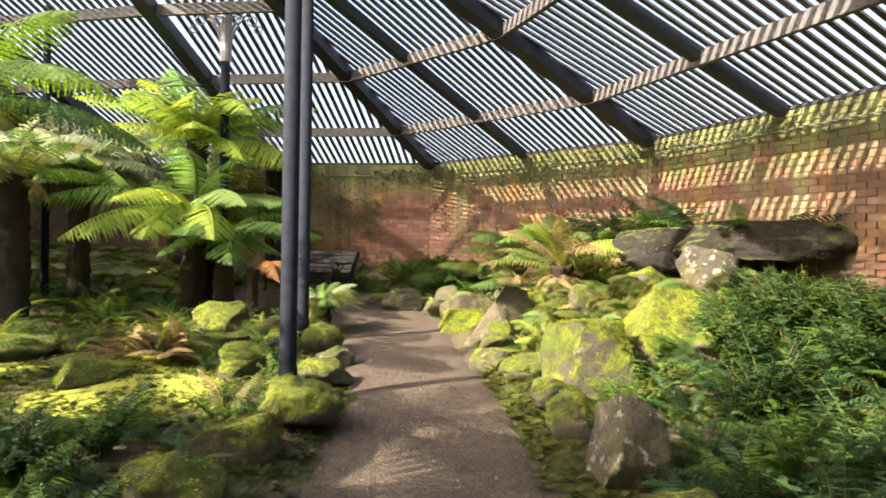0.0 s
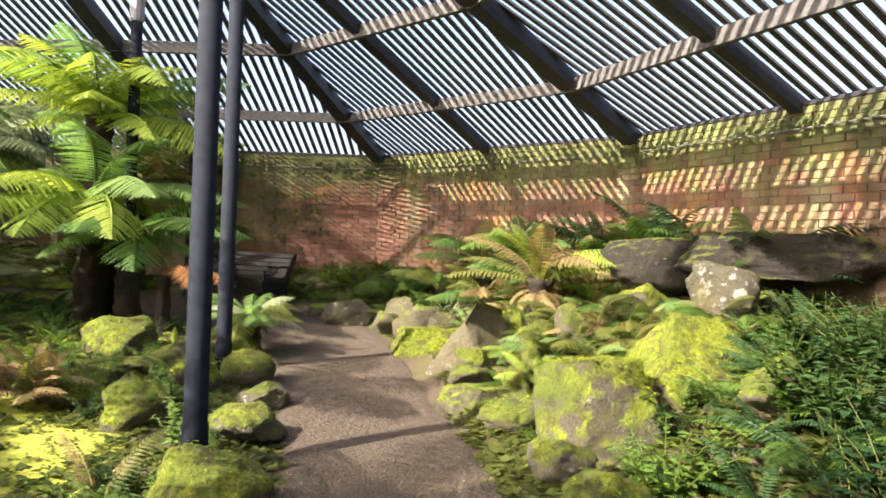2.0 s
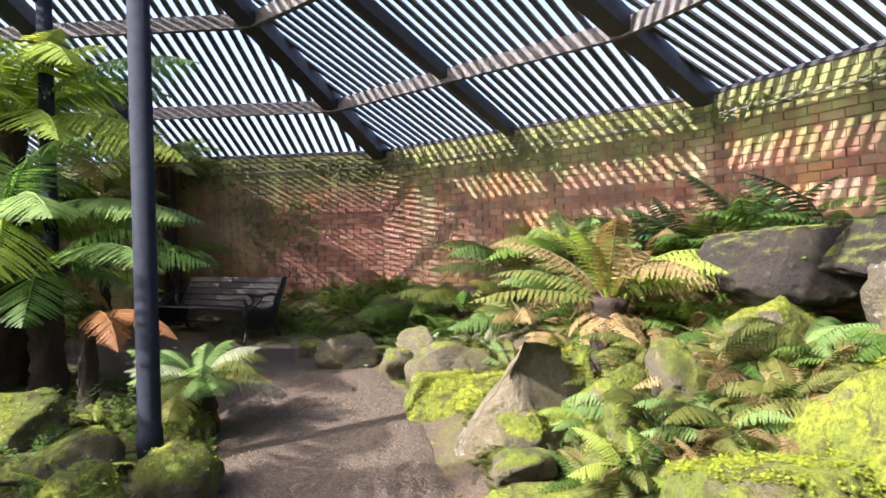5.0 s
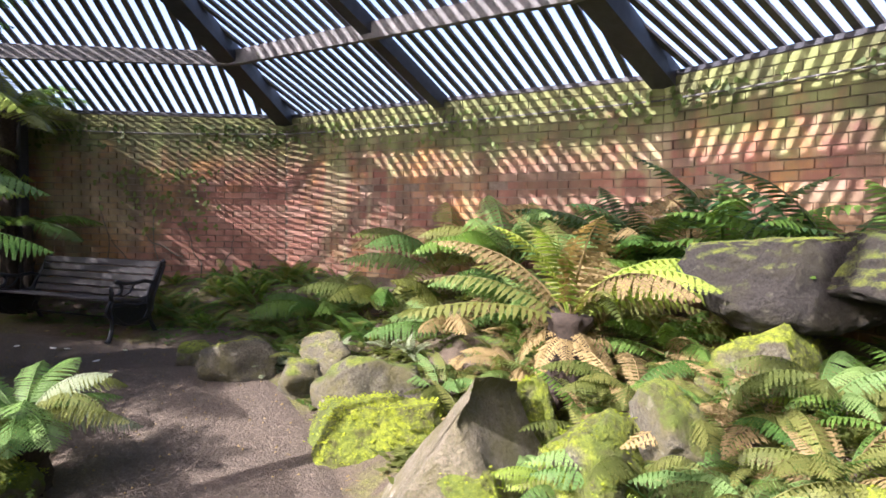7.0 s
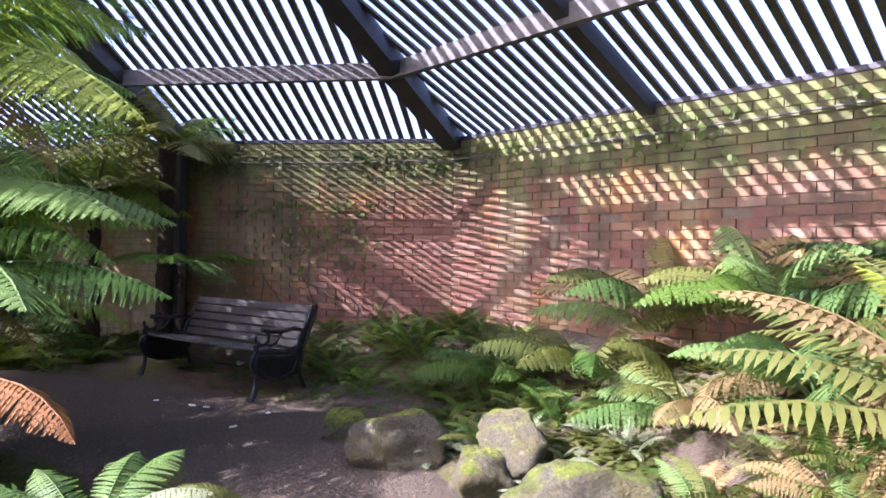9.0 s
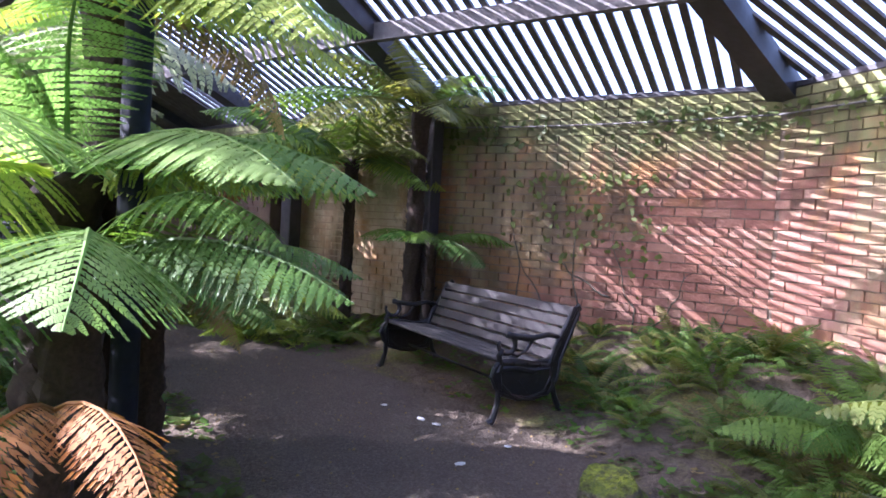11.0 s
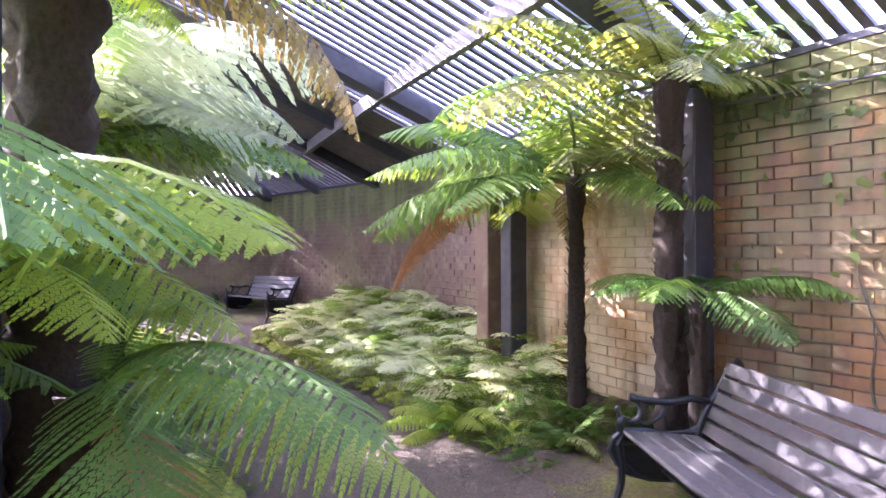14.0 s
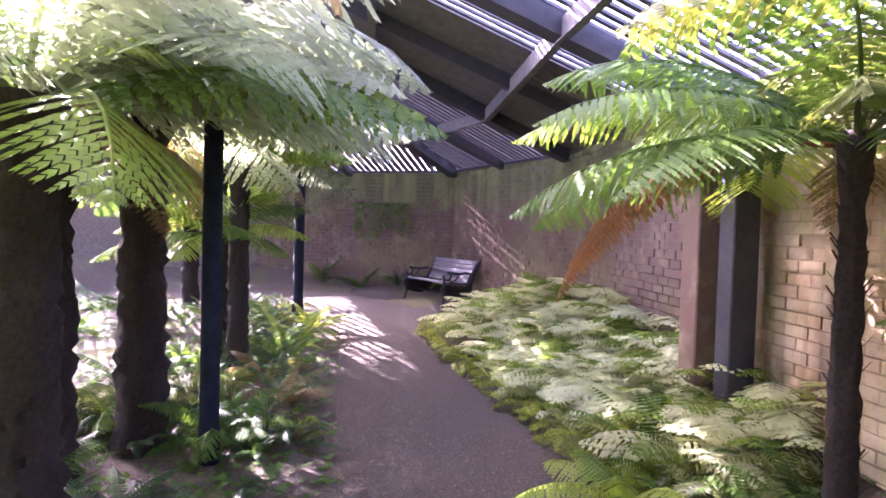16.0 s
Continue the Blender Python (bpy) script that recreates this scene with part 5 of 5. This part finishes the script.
# white petals fallen on the path
for k, (x, y) in enumerate(((-2.6, 12.75), (-2.45, 12.7), (-1.85, 12.55), (-3.0, 12.9), (-2.0, 12.1))):
    bm = bmesh.new()
    bmesh.ops.create_icosphere(bm, subdivisions=1, radius=0.028)
    for v in bm.verts:
        v.co = (v.co.x * 1.4, v.co.y, v.co.z * 0.3)
    ob = new("fallen_petal", bm_mesh("petal", bm, PETAL))
    ob.matrix_world = pose(x, y, base_z(x, y) + 0.034, 0, 8, k * 50)
    tagged(ob, "white petal fallen on the gravel", "petal", "fallen petals")


# ---------------------------------------------------------------- wall dressing
def ivy(i, x0, x1, z0, z1, n, seed, label):
    """A sheet of ivy leaves hanging down a wall."""
    rg = random.Random(seed)
    ob, L = WALLS[i]
    vs, fs = [], []
    for _ in range(n):
        a = rg.uniform(x0, x1)
        if noise.noise((a * 0.9, seed * 2.7, 5)) < -0.12 and rg.random() < 0.85:
            continue
        depth = (0.35 + 0.65 * abs(noise.noise((a * 1.3, seed, 0)))) * (z1 - z0)
        z = z1 - depth * rg.random() ** 1.6
        c = Vector((a, rg.uniform(0.015, 0.09), z))
        s = rg.uniform(0.022, 0.05)
        t = rg.uniform(0, 6.28)
        u = Vector((math.cos(t), rg.uniform(-0.5, 0.5), math.sin(t))) * s
        v = Vector((-math.sin(t), rg.uniform(-0.5, 0.5), math.cos(t))) * s * 0.8
        o = len(vs)
        vs += [c - u * 0.8, c - u * 0.5 + v * 0.8, c + u * 0.05 + v * 0.5, c + u * 0.4 + v * 0.62, c + u * 1.1, c + u * 0.4 - v * 0.62, c + u * 0.05 - v * 0.5, c - u * 0.5 - v * 0.8]
        fs.append(tuple(range(o, o + 8)))
    iv = new("ivy", mesh_of("ivy", vs, fs, LEAF_IVY))
    iv.matrix_world = ob.matrix_world
    tagged(iv, label, "ivy", kind="stuff")


ivy(2, 0.2, 5.1, 2.5, 3.12, 230, 1, "green ivy trailing from the wall top")
ivy(3, 0.1, 5.2, 2.3, 3.12, 260, 2, "green ivy trailing from the wall top")
ivy(4, 0.0, 3.5, 2.45, 3.12, 200, 3, "green ivy trailing from the wall top")
ivy(4, 0.9, 3.4, 0.6, 2.5, 300, 4, "pale creeper spread over the brick wall")
ivy(8, 0.3, 4.5, 1.0, 2.6, 1400, 5, "dark creeper on the far wall")

for k, (i, a0, z0, lean, rise) in enumerate(((4, 1.05, 0.75, 0.35, 1.2), (4, 1.15, 0.9, -0.5, 0.7), (4, 1.75, 0.75, 0.12, 1.5), (4, 1.9, 0.9, 0.6, 0.9), (4, 0.7, 0.75, -0.45, 0.6), (4, 2.3, 0.75, 0.2, 1.3), (4, 1.4, 1.3, 0.8, 0.5))):
    pts = [(a0 + lean * t * (1.4 - 0.4 * t) + 0.10 * noise.noise((t * 4, k * 3.3, 0)), 0.022, z0 + rise * t + 0.08 * noise.noise((t * 5, k, 4))) for t in [q / 14 for q in range(15)]]
    vs, fs = tube(pts, [0.011 - 0.0006 * q for q in range(15)], 5)
    vine = new("vine_stem", mesh_of("vine_stem", vs, fs, TRUNK_PALE, True))
    vine.matrix_world = WALLS[i][0].matrix_world
    tagged(vine, "bare brown vine stem climbing the brick wall", "vine", "vine stems")

for i in (2, 3, 4, 5):
    L = WALLS[i][1]
    vs, fs = tube([(L * k / 12, 0.05, EAVE - 0.30 - 0.03 * math.sin(math.pi * k / 12)) for k in range(13)], [0.009] * 13, 6)
    wire = new("cable", mesh_of("cable", vs, fs, GREY_TIMBER, True))
    wire.matrix_world = WALLS[i][0].matrix_world
    tagged(wire, "thin grey cable running under the eaves", "cable", "eaves cables")

# brick buttress where the wall turns, with a dark post beside it
but = tagged(new("buttress", box_mesh("buttress", 0.25, 0.42, 3.0, BRICKS_BROWN, 0.012)), "brown brick buttress standing out from the wall", "buttress", kind="structure")
but.matrix_world = pose(-6.45, 15.70, 1.65, 0, 0, -13)
dp = thing("wall_post", pose(-6.12, 15.60, 0.5), "dark timber post beside the buttress", "post", "wall posts")
part("shaft", box_mesh("shaft", 0.2, 0.2, 2.7, DARK_TIMBER, 0.01), dp, pose(0, 0, 1.35, 0, 0, -13))
dp2 = thing("wall_post", pose(-3.86, 15.14, 0.5), "dark timber post in the corner of the wall", "post", "wall posts")
part("shaft", box_mesh("shaft", 0.26, 0.2, 2.65, DARK_TIMBER, 0.01), dp2, pose(0, 0, 1.32, 0, 0, -10))


# ---------------------------------------------------------------- bricks
BL, BH, JOINT = 0.232, 0.076, 0.011
BRICK_SET = []
for k in range(8):
    rg = random.Random(900 + k)
    bm = bmesh.new()
    add_box(bm, Matrix(), BL, 0.04, BH)
    for v in bm.verts:
        v.co += Vector((rg.uniform(-0.004, 0.004), rg.uniform(-0.003, 0.003), rg.uniform(-0.003, 0.003)))
    BRICK_SET.append(bm_mesh("brick", bm, BRICK))


def lay_bricks(i, x0, x1, single):
    """Courses of bricks on the inner face of a wall; those between x0 and x1 along it and in the given courses are single pieces."""
    ob, L = WALLS[i]
    rg = random.Random(300 + i)
    vs, fs = [], []
    rows_n = int((EAVE - 0.30) / (BH + JOINT))
    for r in range(rows_n):
        z = 0.30 + (r + 0.5) * (BH + JOINT)
        x = -0.5 * (BL + JOINT) * (r % 2)
        while x < L:
            a, b = max(0.004, x), min(L - 0.004, x + BL)
            if b - a > 0.05:
                out = rg.uniform(-0.004, 0.006)
                if single and x0 < a and b < x1 and single[0] <= r < single[1] and b - a > BL - 0.01:
                    part("brick", BRICK_SET[rg.randrange(8)], ob, pose((a + b) / 2, -0.012 + out, z))
                elif rg.random() > 0.004:
                    o = len(vs)
                    y0, y1 = -0.02, 0.008 + out
                    zl, zh = z - BH / 2 + rg.uniform(-0.002, 0.002), z + BH / 2 + rg.uniform(-0.002, 0.002)
                    vs += [(a, y0, zl), (b, y0, zl), (b, y0, zh), (a, y0, zh), (a, y1, zl), (b, y1, zl), (b, y1, zh), (a, y1, zh)]
                    fs += [(4, 7, 6, 5), (0, 4, 5, 1), (3, 2, 6, 7), (0, 3, 7, 4), (1, 5, 6, 2)]
                    fs[-5:] = [tuple(q + o for q in f) for f in fs[-5:]]
            x += BL + JOINT
    # sun-paled brick on wall 5, shade-darkened brick on the walls after it
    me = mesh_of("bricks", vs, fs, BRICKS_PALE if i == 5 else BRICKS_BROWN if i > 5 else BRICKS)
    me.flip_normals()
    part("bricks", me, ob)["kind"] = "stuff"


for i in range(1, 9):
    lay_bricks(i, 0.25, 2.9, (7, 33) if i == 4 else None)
